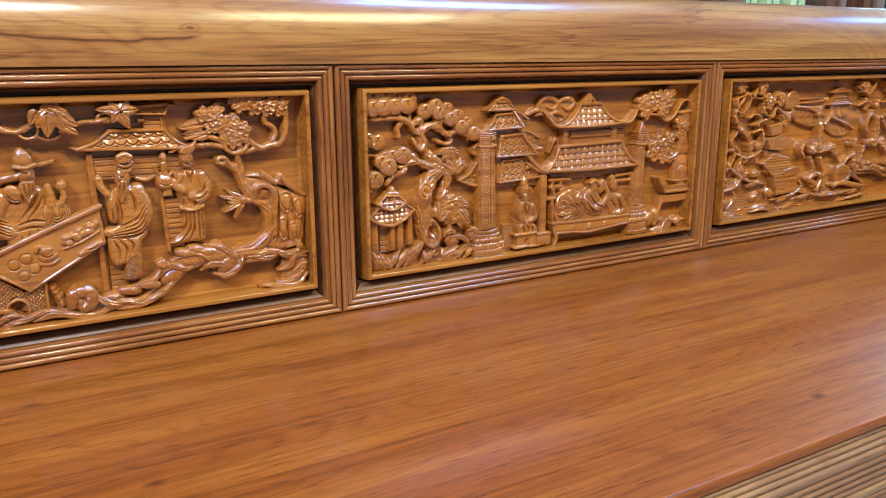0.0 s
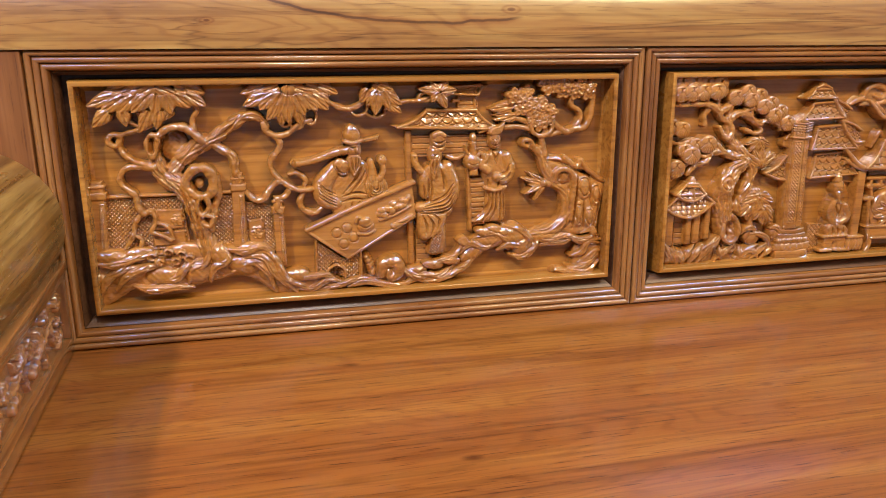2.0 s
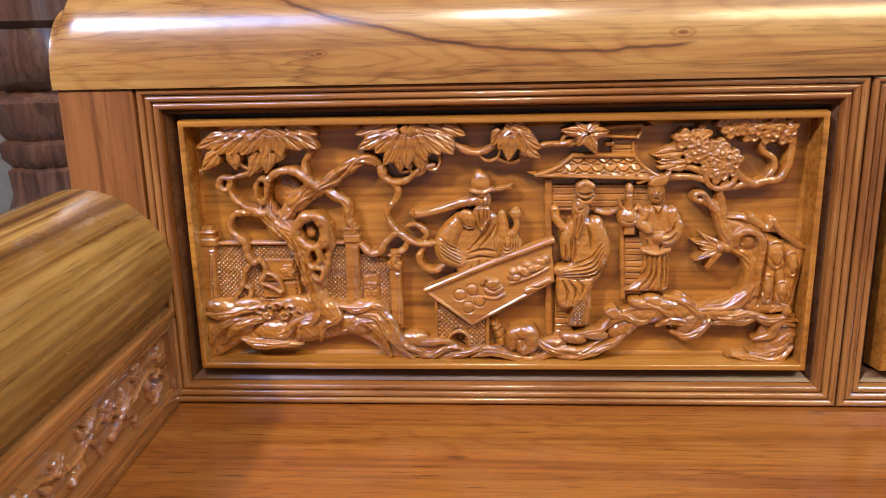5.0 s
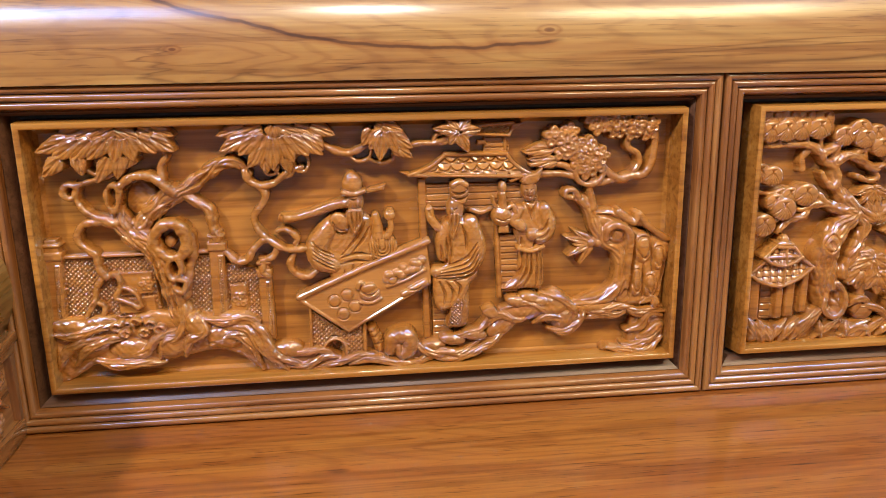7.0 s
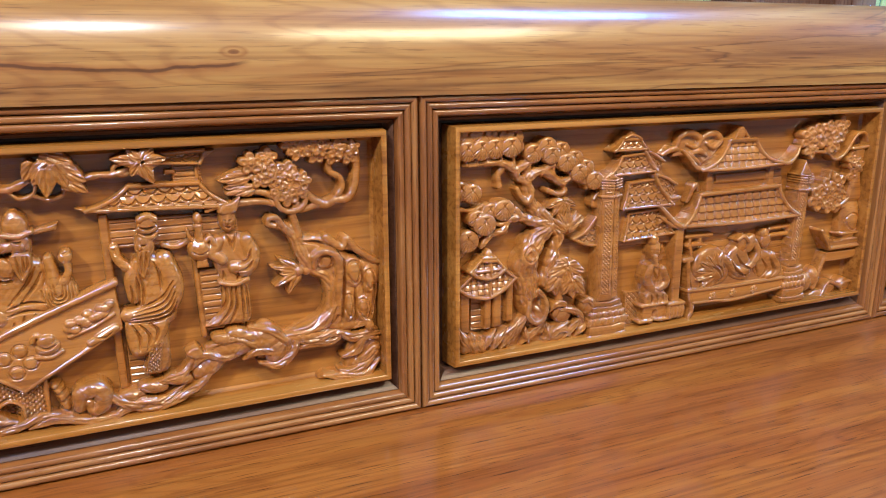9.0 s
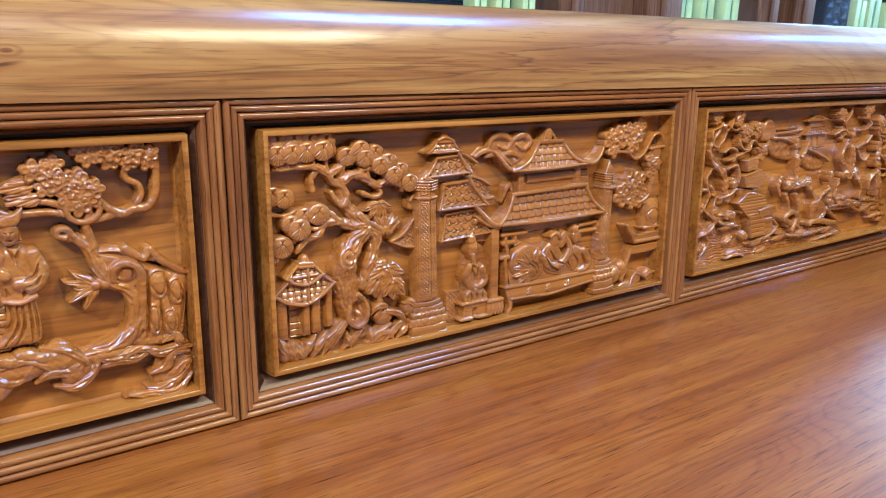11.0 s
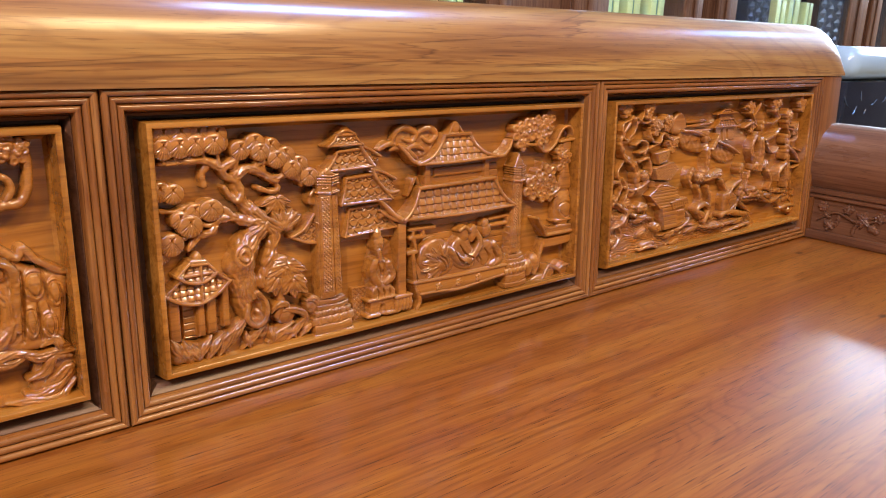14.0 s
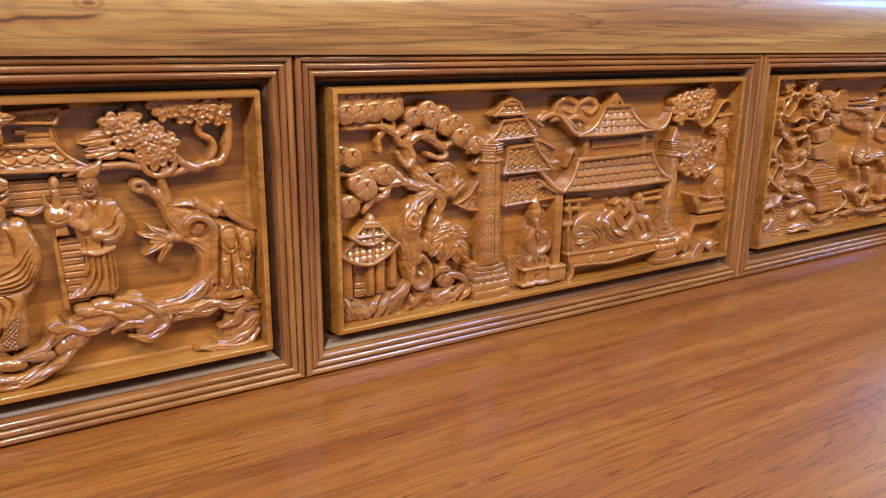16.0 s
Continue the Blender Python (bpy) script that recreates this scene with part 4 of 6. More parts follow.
    for k in range(5):
        a, b, d = (395, 125), (384, 110), (363, 102)
        c.cuts([[(a[0] + 0.5 * k, a[1] - 5 * k), (b[0] + 1.0 * k, b[1] - 4.2 * k), (d[0] - 1.5 * k, d[1] - 2.6 * k)]], 1.1, 1.5)
    c.cuts([[(361, 124), (362, 115), (361, 106)], [(366, 131), (367, 120), (366, 106)], [(370, 129), (371, 117), (369, 104)], [(381, 142), (385, 131), (385, 118)], [(359, 89), (364, 77), (363, 65)], [(365, 89), (372, 78), (369, 65)], [(373, 89), (379, 82), (376, 71)], [(391, 79), (390, 62), (388, 44)]], 1.2, 1.6)
    for q in ((371, 29), (392, 33)):
        c.dome(q, 13, 6, 19, 5, -8)
    c.gouge(0.35, 8, 8.0)
    c.roughen(0.15, 3, 8.0)
    c.done("robed_figure", 0)

    c = Carving()
    c.slab([(436, 158), (449, 162), (461, 157), (467, 141), (462, 121), (460, 117), (461, 79), (442, 75), (419, 76), (433, 90), (436, 116), (430, 137)], 14, 8, smooth=True)
    c.stroke([(460, 153), (464, 138), (458, 128), (448, 130)], [7, 8.5, 8.5, 6], [17, 18, 19, 19])
    c.stroke([(436, 154), (431, 145), (438, 138)], [6, 6, 5], [16, 18, 19])
    c.stroke([(435, 117), (447, 114), (459, 118)], 2.2, 17)
    c.dome((445, 173), 8, 11, 19, 7)
    c.slab([(437, 180), (440, 187), (450, 190), (457, 194), (453, 181), (444, 178)], 19, 3, smooth=True)
    c.cuts([[(441, 174), (444, 173), (448, 174)], [(442, 168), (445, 167), (447, 168)]], 0.9, 1.1)
    c.dome((444, 172), 1.8, 2.6, 20, 2)
    c.dome((420, 149), 10.5, 11, 19, 9)
    c.stroke([(420, 156), (420, 165), (420, 169)], [4.5, 3.2, 4.4], 17)
    c.dome((420, 176), 4, 6, 17, 4)
    c.stroke([(416, 156), (412, 161), (411, 167)], [2.2, 1.8, 1.4], 15)
    c.stroke([(425, 156), (429, 159), (433, 152)], [2, 2.4, 3.4], 17)
    c.cut([(414, 147), (420, 145), (426, 147)], 1.0, 1.2)
    c.slab([(417, 140), (426, 140), (427, 132), (416, 132)], 14, 2.4)
    c.cuts([[(443, 159), (446, 153), (448, 145)], [(452, 160), (449, 153), (448, 145)], [(463, 145), (460, 136), (452, 133)], [(464, 135), (460, 129), (452, 127)],
            [(439, 113), (439, 97), (424, 79)], [(444, 112), (443, 93), (432, 78)], [(448, 112), (448, 93), (440, 77)], [(453, 112), (454, 97), (453, 79)], [(457, 113), (458, 97), (458, 81)], [(438, 127), (439, 121), (438, 118)], [(450, 126), (451, 121), (450, 118)]], 1.2, 1.6)
    for q in ((434, 64), (447, 67), (456, 63)):
        c.dome(q, 11, 6, 19, 5, -12)
    c.gouge(0.35, 8, 9.0)
    c.roughen(0.15, 3, 9.0)
    c.done("robed_figure", 0)


def blossom_tree():
    c = Carving()
    c.slab([(491, 165), (506, 155), (532, 150), (553, 132), (585, 118), (584, 96), (581, 76), (576, 57), (546, 52), (527, 61), (539, 76), (540, 99), (530, 115), (513, 119), (508, 134), (502, 152)], 15.5, 9, smooth=True)
    c.stroke([(491, 55), (508, 59), (525, 65), (536, 77), (538, 96), (532, 112), (518, 120), (511, 133), (504, 152), (495, 162), (485, 165)],
             [6, 8, 9, 9, 8, 7, 6, 6.5, 6, 5, 4], [16, 18, 19, 19, 18, 17, 17, 18, 17, 16, 15], grain=1.2)
    c.stroke([(520, 123), (521, 133), (531, 137), (541, 130), (544, 115), (542, 98), (543, 75)], [3, 3.6, 4, 4.4, 4.6, 4, 4], [20, 22, 23, 23, 22, 21, 19])
    c.dome((531, 128), 10, 9, 20, 5)
    c.cut([(525, 125), (528, 132), (536, 130), (536, 123)], 1.4, 2.0)
    for a, b, r in (((556, 126), (559, 99), 11), ((572, 116), (574, 91), 8), ((551, 94), (553, 65), 7), ((566, 87), (566, 63), 8)):
        m = ((a[0] + b[0]) / 2, (a[1] + b[1]) / 2)
        c.dome(m, r, abs(a[1] - b[1]) / 2 + 2, 20, 6)
        h = abs(a[1] - b[1]) / 2
        c.cut([(m[0] - 0.6 * r, m[1]), (m[0] - 0.3 * r, m[1] + 0.75 * h), (m[0] + 0.4 * r, m[1] + 0.7 * h), (m[0] + 0.55 * r, m[1] - 0.1 * h), (m[0] + 0.1 * r, m[1] - 0.75 * h)], 1.5, 2.4, closed=True)
    c.cuts([[(511, 147), (526, 144), (543, 135)], [(548, 126), (548, 109), (548, 86)], [(564, 123), (567, 103), (569, 86)], [(547, 103), (546, 80), (545, 63)], [(578, 109), (579, 92), (576, 69)], [(559, 96), (559, 80), (559, 63)]], 1.6, 2.2)
    c.stroke([(532, 149), (547, 138), (552, 146), (561, 135), (570, 128), (577, 123), (584, 120)], [4, 3.6, 3.4, 3.6, 3.4, 3.6, 3], [18, 18, 17, 18, 18, 18, 16])
    c.slab([(547, 135), (554, 147), (564, 132)], 14, 2)
    c.stroke([(513, 119), (507, 121), (503, 119)], [5, 4.4, 4], 17)
    for tip in ((481, 126), (488, 119), (483, 108), (495, 100), (488, 133)):
        c.blade((506, 120), tip, 8, 19)
    c.dome((505, 120), 4, 4, 21, 3)
    c.stroke([(486, 164), (480, 166), (481, 171), (488, 171), (493, 164)], 2.8, 17)
    c.stroke([(500, 156), (495, 161)], 4, 17)
    c.stroke([(507, 153), (505, 164), (503, 174), (507, 183)], [4.6, 4, 3.6, 3.4], [17, 16, 16, 16])
    q = (502, 187)
    c.dome(q, 12, 11, 11, 4)
    c.stroke([(q[0] + 13 * math.cos(a), q[1] + 11 * math.sin(a)) for a in (0, 0.8, 1.6, 2.4, 3.14, 3.9, 4.7, 5.5)], 2.8, 18, closed=True)
    c.stroke([(428, 182), (440, 186), (456, 187), (475, 187), (488, 184)], [2, 3, 3.4, 3.2, 3], [13, 15, 16, 16, 16])
    c.stroke([(447, 196), (462, 198), (478, 195), (491, 187)], [2, 3, 3.4, 3], 16)
    c.stroke([(514, 194), (523, 185), (533, 180), (543, 183), (555, 184), (562, 195), (564, 210), (564, 224), (558, 233)], [3.4, 4, 4.4, 4.4, 4.2, 4, 3.6, 3.4, 3], [16, 17, 17, 17, 17, 17, 17, 17, 17])
    c.stroke([(561, 224), (549, 222), (539, 218), (539, 210), (548, 204), (550, 195), (544, 185)], [2.8, 3, 3.2, 3.2, 3, 3, 3], 16)
    c.stroke([(528, 181), (518, 178), (506, 176)], [4, 3.4, 3], 16)
    c.gouge(0.5, 16, 3.3)
    c.roughen(0.25, 4, 2.0)
    c.soften(1)
    c.done("old_tree", 0)
    c = Carving()
    for q, a, b, n, s in (((474, 217), 17, 14, 8, 3), ((491, 207), 16, 10, 7, 4), ((507, 204), 13, 11, 6, 5), ((498, 195), 14, 6, 5, 6)):
        c.blossoms(q, a, b, n, 6.0, 20, s)
    c.blade((466, 211), (440, 208), 13, 17)
    c.blade((465, 203), (445, 201), 11, 16)
    c.blade((470, 200), (452, 195), 11, 17)
    c.roughen(0.2, 5, 2.0)
    c.done("blossom_spray", 0)
    c = Carving()
    for q, a, b, n, s in (((508, 235), 13, 6, 6, 6), ((525, 232), 13, 7, 6, 7), ((540, 231), 13, 8, 6, 8), ((556, 231), 11, 9, 6, 9)):
        c.blossoms(q, a, b, n, 5.5, 20, s)
    c.roughen(0.2, 5, 3.0)
    c.done("blossom_spray", 0)


def swirls(c, lines, r, top, fall=4.0):
    """Flowing ridges: each line a tapering wave, tallest in its middle."""
    for i, line in enumerate(lines):
        c.stroke(line, [0.45 * r, r, 0.95 * r, 0.4 * r], [top - fall, top, top - 0.5 + 0.7 * (i % 2), top - fall], k=0.8, grain=0.9)


def rocks():
    c = Carving()
    c.slab([(2, 60), (23, 69), (47, 66), (69, 64), (91, 72), (122, 68), (157, 66), (182, 60), (195, 42), (209, 24), (239, 28), (264, 14), (236, 5), (191, 5), (171, 21), (148, 29), (119, 24), (83, 20), (43, 22), (16, 8), (-4, 3)], 12, 7, smooth=True)
    for q, a, b, t, r in (((21, 60), 20, 9, 18, -5), ((47, 63), 16, 7, 17, 5), ((35, 40), 22, 12, 17, 20), ((72, 36), 22, 12, 18, -5), ((107, 38), 17, 15, 19, 40), ((133, 55), 15, 12, 20, -60), ((156, 43), 20, 12, 18, -12), ((170, 60), 18, 8, 18, -10), ((183, 34), 13, 14, 17, -50), ((8, 31), 10, 20, 15, 0)):
        c.dome(q, a, b, t, b * 0.8, r)
    swirls(c, [[(3, 55), (22, 52), (43, 58), (66, 63)], [(22, 24), (33, 38), (54, 47), (68, 49)], [(5, 18), (14, 36), (32, 47), (50, 50)], [(64, 30), (84, 33), (96, 46), (116, 53)], [(97, 27), (103, 43), (116, 49), (122, 68)], [(120, 27), (125, 43), (140, 51), (134, 68)], [(144, 36), (165, 46), (180, 36), (190, 10)], [(156, 53), (178, 50), (192, 28), (213, 7)], [(180, 60), (192, 46), (202, 24), (230, 9)], [(40, 27), (58, 22), (84, 23), (101, 22)], [(140, 62), (157, 59), (176, 63), (189, 56)]], 4.6, 20)
    swirls(c, [[(201, 13), (230, 10), (250, 19), (271, 12)], [(207, 20), (231, 24), (246, 25), (260, 17)], [(236, 7), (259, 11), (283, 18), (306, 13)]], 3.6, 17)
    for q in ((61, 59), (78, 63), (91, 60), (68, 53), (85, 53), (99, 55)):
        c.dome(q, 6, 5, 19, 4, 20)
        c.cut([q, (q[0] + 1.5, q[1] - 1.5)], 3.0, 4.5)
    c.cut([(66, 57), (87, 58)], 3, 4)
    c.gouge(0.7, 18, 4.4)
    c.roughen(0.3, 4, 4.4)
    c.done("carved_rock", 0)

    c = Carving()
    c.slab([(264, 17), (294, 19), (312, 32), (330, 28), (346, 24), (369, 22), (403, 34), (414, 51), (430, 63), (458, 70), (474, 74), (494, 62), (524, 61), (553, 55), (547, 47), (520, 44), (499, 41), (481, 32), (467, 35), (459, 42), (431, 37), (412, 16), (375, 7), (312, 6), (265, 6)], 10, 6, smooth=True)
    c.stroke([(311, 21), (314, 33), (327, 34), (330, 23), (322, 17), (319, 24)], [6, 8, 9, 8, 6, 4], [17, 19, 20, 20, 19, 17])
    for q, a, b, t, r in (((213, 26), 16, 9, 16, 0), ((442, 54), 26, 12, 18, 10), ((469, 58), 22, 13, 19, -8), ((420, 40), 18, 10, 18, 30), ((481, 44), 12, 14, 19, -20), ((514, 54), 24, 8, 18, 0), ((352, 22), 14, 8, 17, 10)):
        c.dome(q, a, b, t, b * 0.8, r)
    swirls(c, [[(332, 32), (343, 20), (363, 14), (403, 20)], [(346, 13), (375, 10), (409, 24), (425, 40)], [(403, 39), (417, 51), (434, 46), (453, 51)], [(419, 56), (441, 63), (458, 56), (475, 45)], [(458, 70), (477, 65), (492, 50), (487, 35)], [(465, 35), (482, 31), (498, 44), (500, 61)], [(491, 56), (514, 50), (536, 54), (556, 50)], [(501, 43), (517, 47), (532, 46), (547, 50)], [(451, 41), (464, 47), (481, 44), (492, 39)], [(271, 9), (294, 14), (323, 7), (352, 10)], [(369, 32), (386, 34), (399, 39), (408, 54)], [(335, 7), (358, 17), (380, 16), (397, 26)]], 4.0, 19)
    c.slab([(400, 56), (411, 61), (417, 49), (407, 49)], 18, 3, smooth=True)
    c.gouge(0.7, 18, 5.2)
    c.roughen(0.3, 4, 5.2)
    c.done("carved_rock", 0)

    c = Carving()
    c.slab([(548, 32), (554, 44), (568, 54), (583, 50), (586, 29), (582, 11), (561, 5), (522, 6), (525, 14), (544, 12)], 13, 6, smooth=True)
    swirls(c, [[(539, 55), (554, 47), (569, 49), (583, 47)], [(545, 28), (559, 33), (566, 44), (581, 42)], [(542, 14), (556, 12), (571, 21), (582, 33)], [(525, 11), (546, 8), (567, 7), (582, 19)], [(556, 18), (567, 25), (578, 33), (577, 21)], [(558, 56), (569, 61), (574, 54), (580, 52)]], 4.8, 19)
    c.gouge(0.6, 18, 6.2)
    c.roughen(0.3, 4, 6.2)
    c.done("carved_rock", 0)


garden_wall()
pavilion()
gnarled_tree()
leaf_sprays()
long_table()
scholars()
blossom_tree()
rocks()

# ---- second panel: temple gate, pagoda, obelisks, a pine and a couch ----


def pine():
    c = Carving(knob=0.10)
    c.stroke([(108, 23), (97, 54), (90, 84), (91, 106), (103, 126), (115, 139), (106, 152)], [13, 15, 15, 14, 12, 9, 6], [14, 17, 19, 20, 20, 19, 18], grain=1.3)
    c.dome((90, 108), 11, 14, 22, 5)
    c.cut([(83, 109), (90, 118), (98, 110), (93, 101), (86, 103)], 1.6, 2.4, closed=True)
    c.cut([(89, 110), (92, 106)], 3.0, 3.2)
    c.stroke([(93, 56), (90, 40), (101, 32), (111, 38), (112, 55), (104, 66)], [3, 3.4, 3.6, 3.4, 3, 3], [18, 20, 20, 20, 19, 18])
    c.cut([(101, 54), (101, 41)], 7, 8)
    c.stroke([(117, 136), (127, 126), (124, 111), (119, 93), (113, 75)], [7, 7, 7, 8, 8], [19, 18, 17, 17, 16], grain=1.3)
    c.stroke([(113, 140), (96, 143), (81, 149), (66, 148), (60, 137), (45, 133), (35, 122)], [7, 5.5, 5, 4.6, 4.4, 3.8, 3], [19, 18, 18, 17, 17, 16, 15], grain=0.8)
    c.stroke([(82, 149), (71, 159), (61, 154)], [4, 3.4, 3], 17)
    c.stroke([(67, 147), (57, 144), (44, 145), (32, 134)], [3.4, 3, 3, 2.4], 16)
    c.stroke([(112, 145), (97, 161), (89, 177), (88, 195), (89, 209)], [8, 7, 7, 6, 5], [15, 13, 13, 15, 17], grain=1.0)
    c.stroke([(88, 189), (100, 196), (115, 191), (128, 183), (144, 186), (163, 177)], [5.5, 5, 5, 4.4, 4, 3], [17, 18, 18, 18, 17, 16], grain=0.8)
    c.stroke([(104, 194), (116, 202), (128, 197)], [4, 3.6, 3], 17)
    c.stroke([(129, 183), (133, 173), (125, 170), (112, 175)], 2.8, 16)
    c.stroke([(86, 204), (73, 199), (62, 206), (48, 208), (31, 208), (14, 207)], [5, 4.6, 4.2, 4, 3.6, 2.6], [17, 17, 17, 17, 16, 15], grain=0.8)
    c.stroke([(73, 199), (78, 190), (88, 186)], [3.6, 4, 4.4], 16)
    c.stroke([(88, 186), (93, 174), (89, 165), (81, 170), (76, 179)], [4, 4, 3.6, 3, 2.4], [15, 16, 16, 15, 14])
    c.stroke([(63, 204), (55, 195), (56, 183)], [4, 3.4, 3], 13)
    for a, b in (((14, 217), (18, 207)), ((27, 217), (30, 207)), ((41, 217), (43, 207)), ((55, 217), (57, 206)), ((69, 216), (71, 202)), ((115, 208), (119, 191)), ((135, 200), (140, 184)), ((157, 187), (160, 174))):
        c.stroke([a, b], 2.2, 16)
    c.stroke([(12, 162), (25, 160), (38, 164)], 2.4, 12)
    c.gouge(0.5, 12, 1.1)
    c.roughen(0.25, 4, 1.1)
    c.soften(1)
    c.done("pine_tree", 1)
    for line, n, r, top in (([(18, 234), (38, 234), (69, 232)], 4, 11.0, 19), ([(17, 221), (37, 222), (65, 223)], 4, 11.5, 21), ([(72, 223), (77, 214)], 1, 9.5, 18),
                            ([(93, 215), (103, 221), (119, 219), (135, 210), (154, 198), (168, 182)], 6, 11.0, 19), ([(113, 212), (133, 202), (147, 192)], 3, 10.5, 21),
                            ([(59, 159), (43, 149), (28, 140), (18, 130)], 3, 12.5, 20), ([(44, 158), (29, 152)], 2, 10, 17), ([(12, 181), (24, 178)], 2, 11, 16), ([(9, 120), (19, 122)], 1, 9, 15)):
        c = Carving()
        c.pads(line, n, r, top)
        c.done("pine_tuft", 1)
    c = Carving()
    q = (136, 139)
    c.dome(q, 17, 14, 14, 8)
    for a, b in ((150, 19), (120, 18), (90, 18), (60, 18), (30, 19)):
        c.leaf((q[0], q[1] - 9), a, 1.35 * b, 13, 17 + 1.5 * math.sin(radians(a)), 3)
    q = (129, 159)
    for a in (200, 235, 270, 305, 340):
        c.leaf((q[0], q[1] + 4), a, 20, 11, 18, 3)
    c.stroke([(116, 145), (135, 135), (152, 145)], [2, 3.4, 2], 18)
    c.roughen(0.2, 5, 1.0)
    c.done("carved_flower", 1)


def kiosk():
    """A small round pavilion: two bell-shaped tiled roofs on posts."""
    c = Carving()
    for (u, v), w in (((16, 53), 6.0), ((43, 54), 4.0), ((54, 55), 5.0), ((69, 59), 4.0)):
        c.slab([(u - w, v - 22), (u + w, v - 22), (u + w, v + 32), (u - w, v + 32)], 15, 3.0)
    c.slab([(27, 67), (72, 65), (70, 28), (27, 30)], 5, 1, pattern=boards(7), pit=1.4)
    for a, b, d, e, f, top in (((28, 97), (58, 97), (7, 81), (73, 86), (40, 68), 17), ((35, 111), (49, 110), (20, 98), (60, 97), (41, 89), 18)):
        rim = [d, ((d[0] * 0.6 + f[0] * 0.4), (d[1] * 0.35 + f[1] * 0.65)), f, (e[0] * 0.55 + f[0] * 0.45, e[1] * 0.35 + f[1] * 0.65), e]
        c.slab([a, b] + rim[::-1], top, 1.2, (0, -0.15), pattern=courses(7.5, 6.0), pit=2.6)
        c.stroke(rim, 1.9, top + 3.5)
        c.stroke([a, d], 1.6, [top + 1, top + 3])
        c.stroke([b, e], 1.6, [top + 1, top + 3])
        c.stroke([((a[0] + b[0]) / 2 + 2, (a[1] + b[1]) / 2), (f[0] + 3, f[1])], 1.5, [top + 1, top + 3.5])
        c.stroke([a, b], 2.2, top + 2)
    c.dome((42, 112), 5, 8, 19, 5)
    c.stroke([(35, 108), (50, 107)], 2.0, 20)
    c.done("kiosk", 1, "small round carved pavilion with two tiled roofs")


def undergrowth():
    c = Carving()
    c.slab([(10, 10), (12, 34), (42, 25), (82, 27), (125, 19), (178, 22), (184, 0), (140, -1), (82, 0), (41, 0)], 8, 4, smooth=True)
    for a, b, w in (((26, 8), (11, 35), 22), ((32, 4), (23, 31), 20), ((41, 5), (31, 25), 20), ((47, 4), (65, 31), 20), ((58, 5), (83, 39), 22), ((67, 8), (94, 46), 18), ((38, 6), (52, 31), 16), ((85, 8), (109, 28), 16), ((113, 6), (144, 26), 20), ((121, 5), (118, 26), 14), ((135, 4), (162, 30), 16), ((152, 5), (171, 24), 14), ((94, 8), (89, 27), 13)):
        m = ((a[0] + b[0]) / 2 - 2, (a[1] + b[1]) / 2 + 1)
        c.stroke([a, m, b], [2.4, 0.30 * w, 1.4], [13, 19 + 0.1 * (w % 5), 16], grain=1.1)
    for q, a, b, r in (((129, 15), 15, 11, 10), ((159, 20), 8, 10, 0), ((17, 19), 10, 14, 10), ((170, 37), 9, 13, 20), ((136, 34), 12, 9, 0)):
        c.dome(q, a, b, 17, b * 0.8, r)
    swirls(c, [[(113, 10), (128, 18), (140, 17), (147, 7)], [(128, 40), (144, 40), (158, 31), (164, 13)], [(119, 41), (125, 48), (135, 48), (140, 40)], [(165, 33), (174, 40), (169, 48), (162, 46)]], 4.0, 19)
    c.roughen(0.3, 5, 2.5)
    c.done("undergrowth", 1)
    c = Carving()
    q = (137, 80)
    c.dome(q, 19, 17, 12, 8)
    for b, tips in (((136, 91), ((113, 83), (126, 74), (139, 69), (154, 75), (159, 83), (123, 98))), ((143, 76), ((132, 60), (146, 54), (160, 57), (161, 68))), ((124, 79), ((113, 66), (123, 60)))):
        for i, tip in enumerate(tips):
            c.blade(b, tip, 16, 21 - 1.4 * (i % 2))
    c.stroke([(129, 65), (131, 49), (126, 36)], [5, 5, 4], 16)
    c.roughen(0.2, 5, 3.5)
    c.done("leaf_spray", 1)


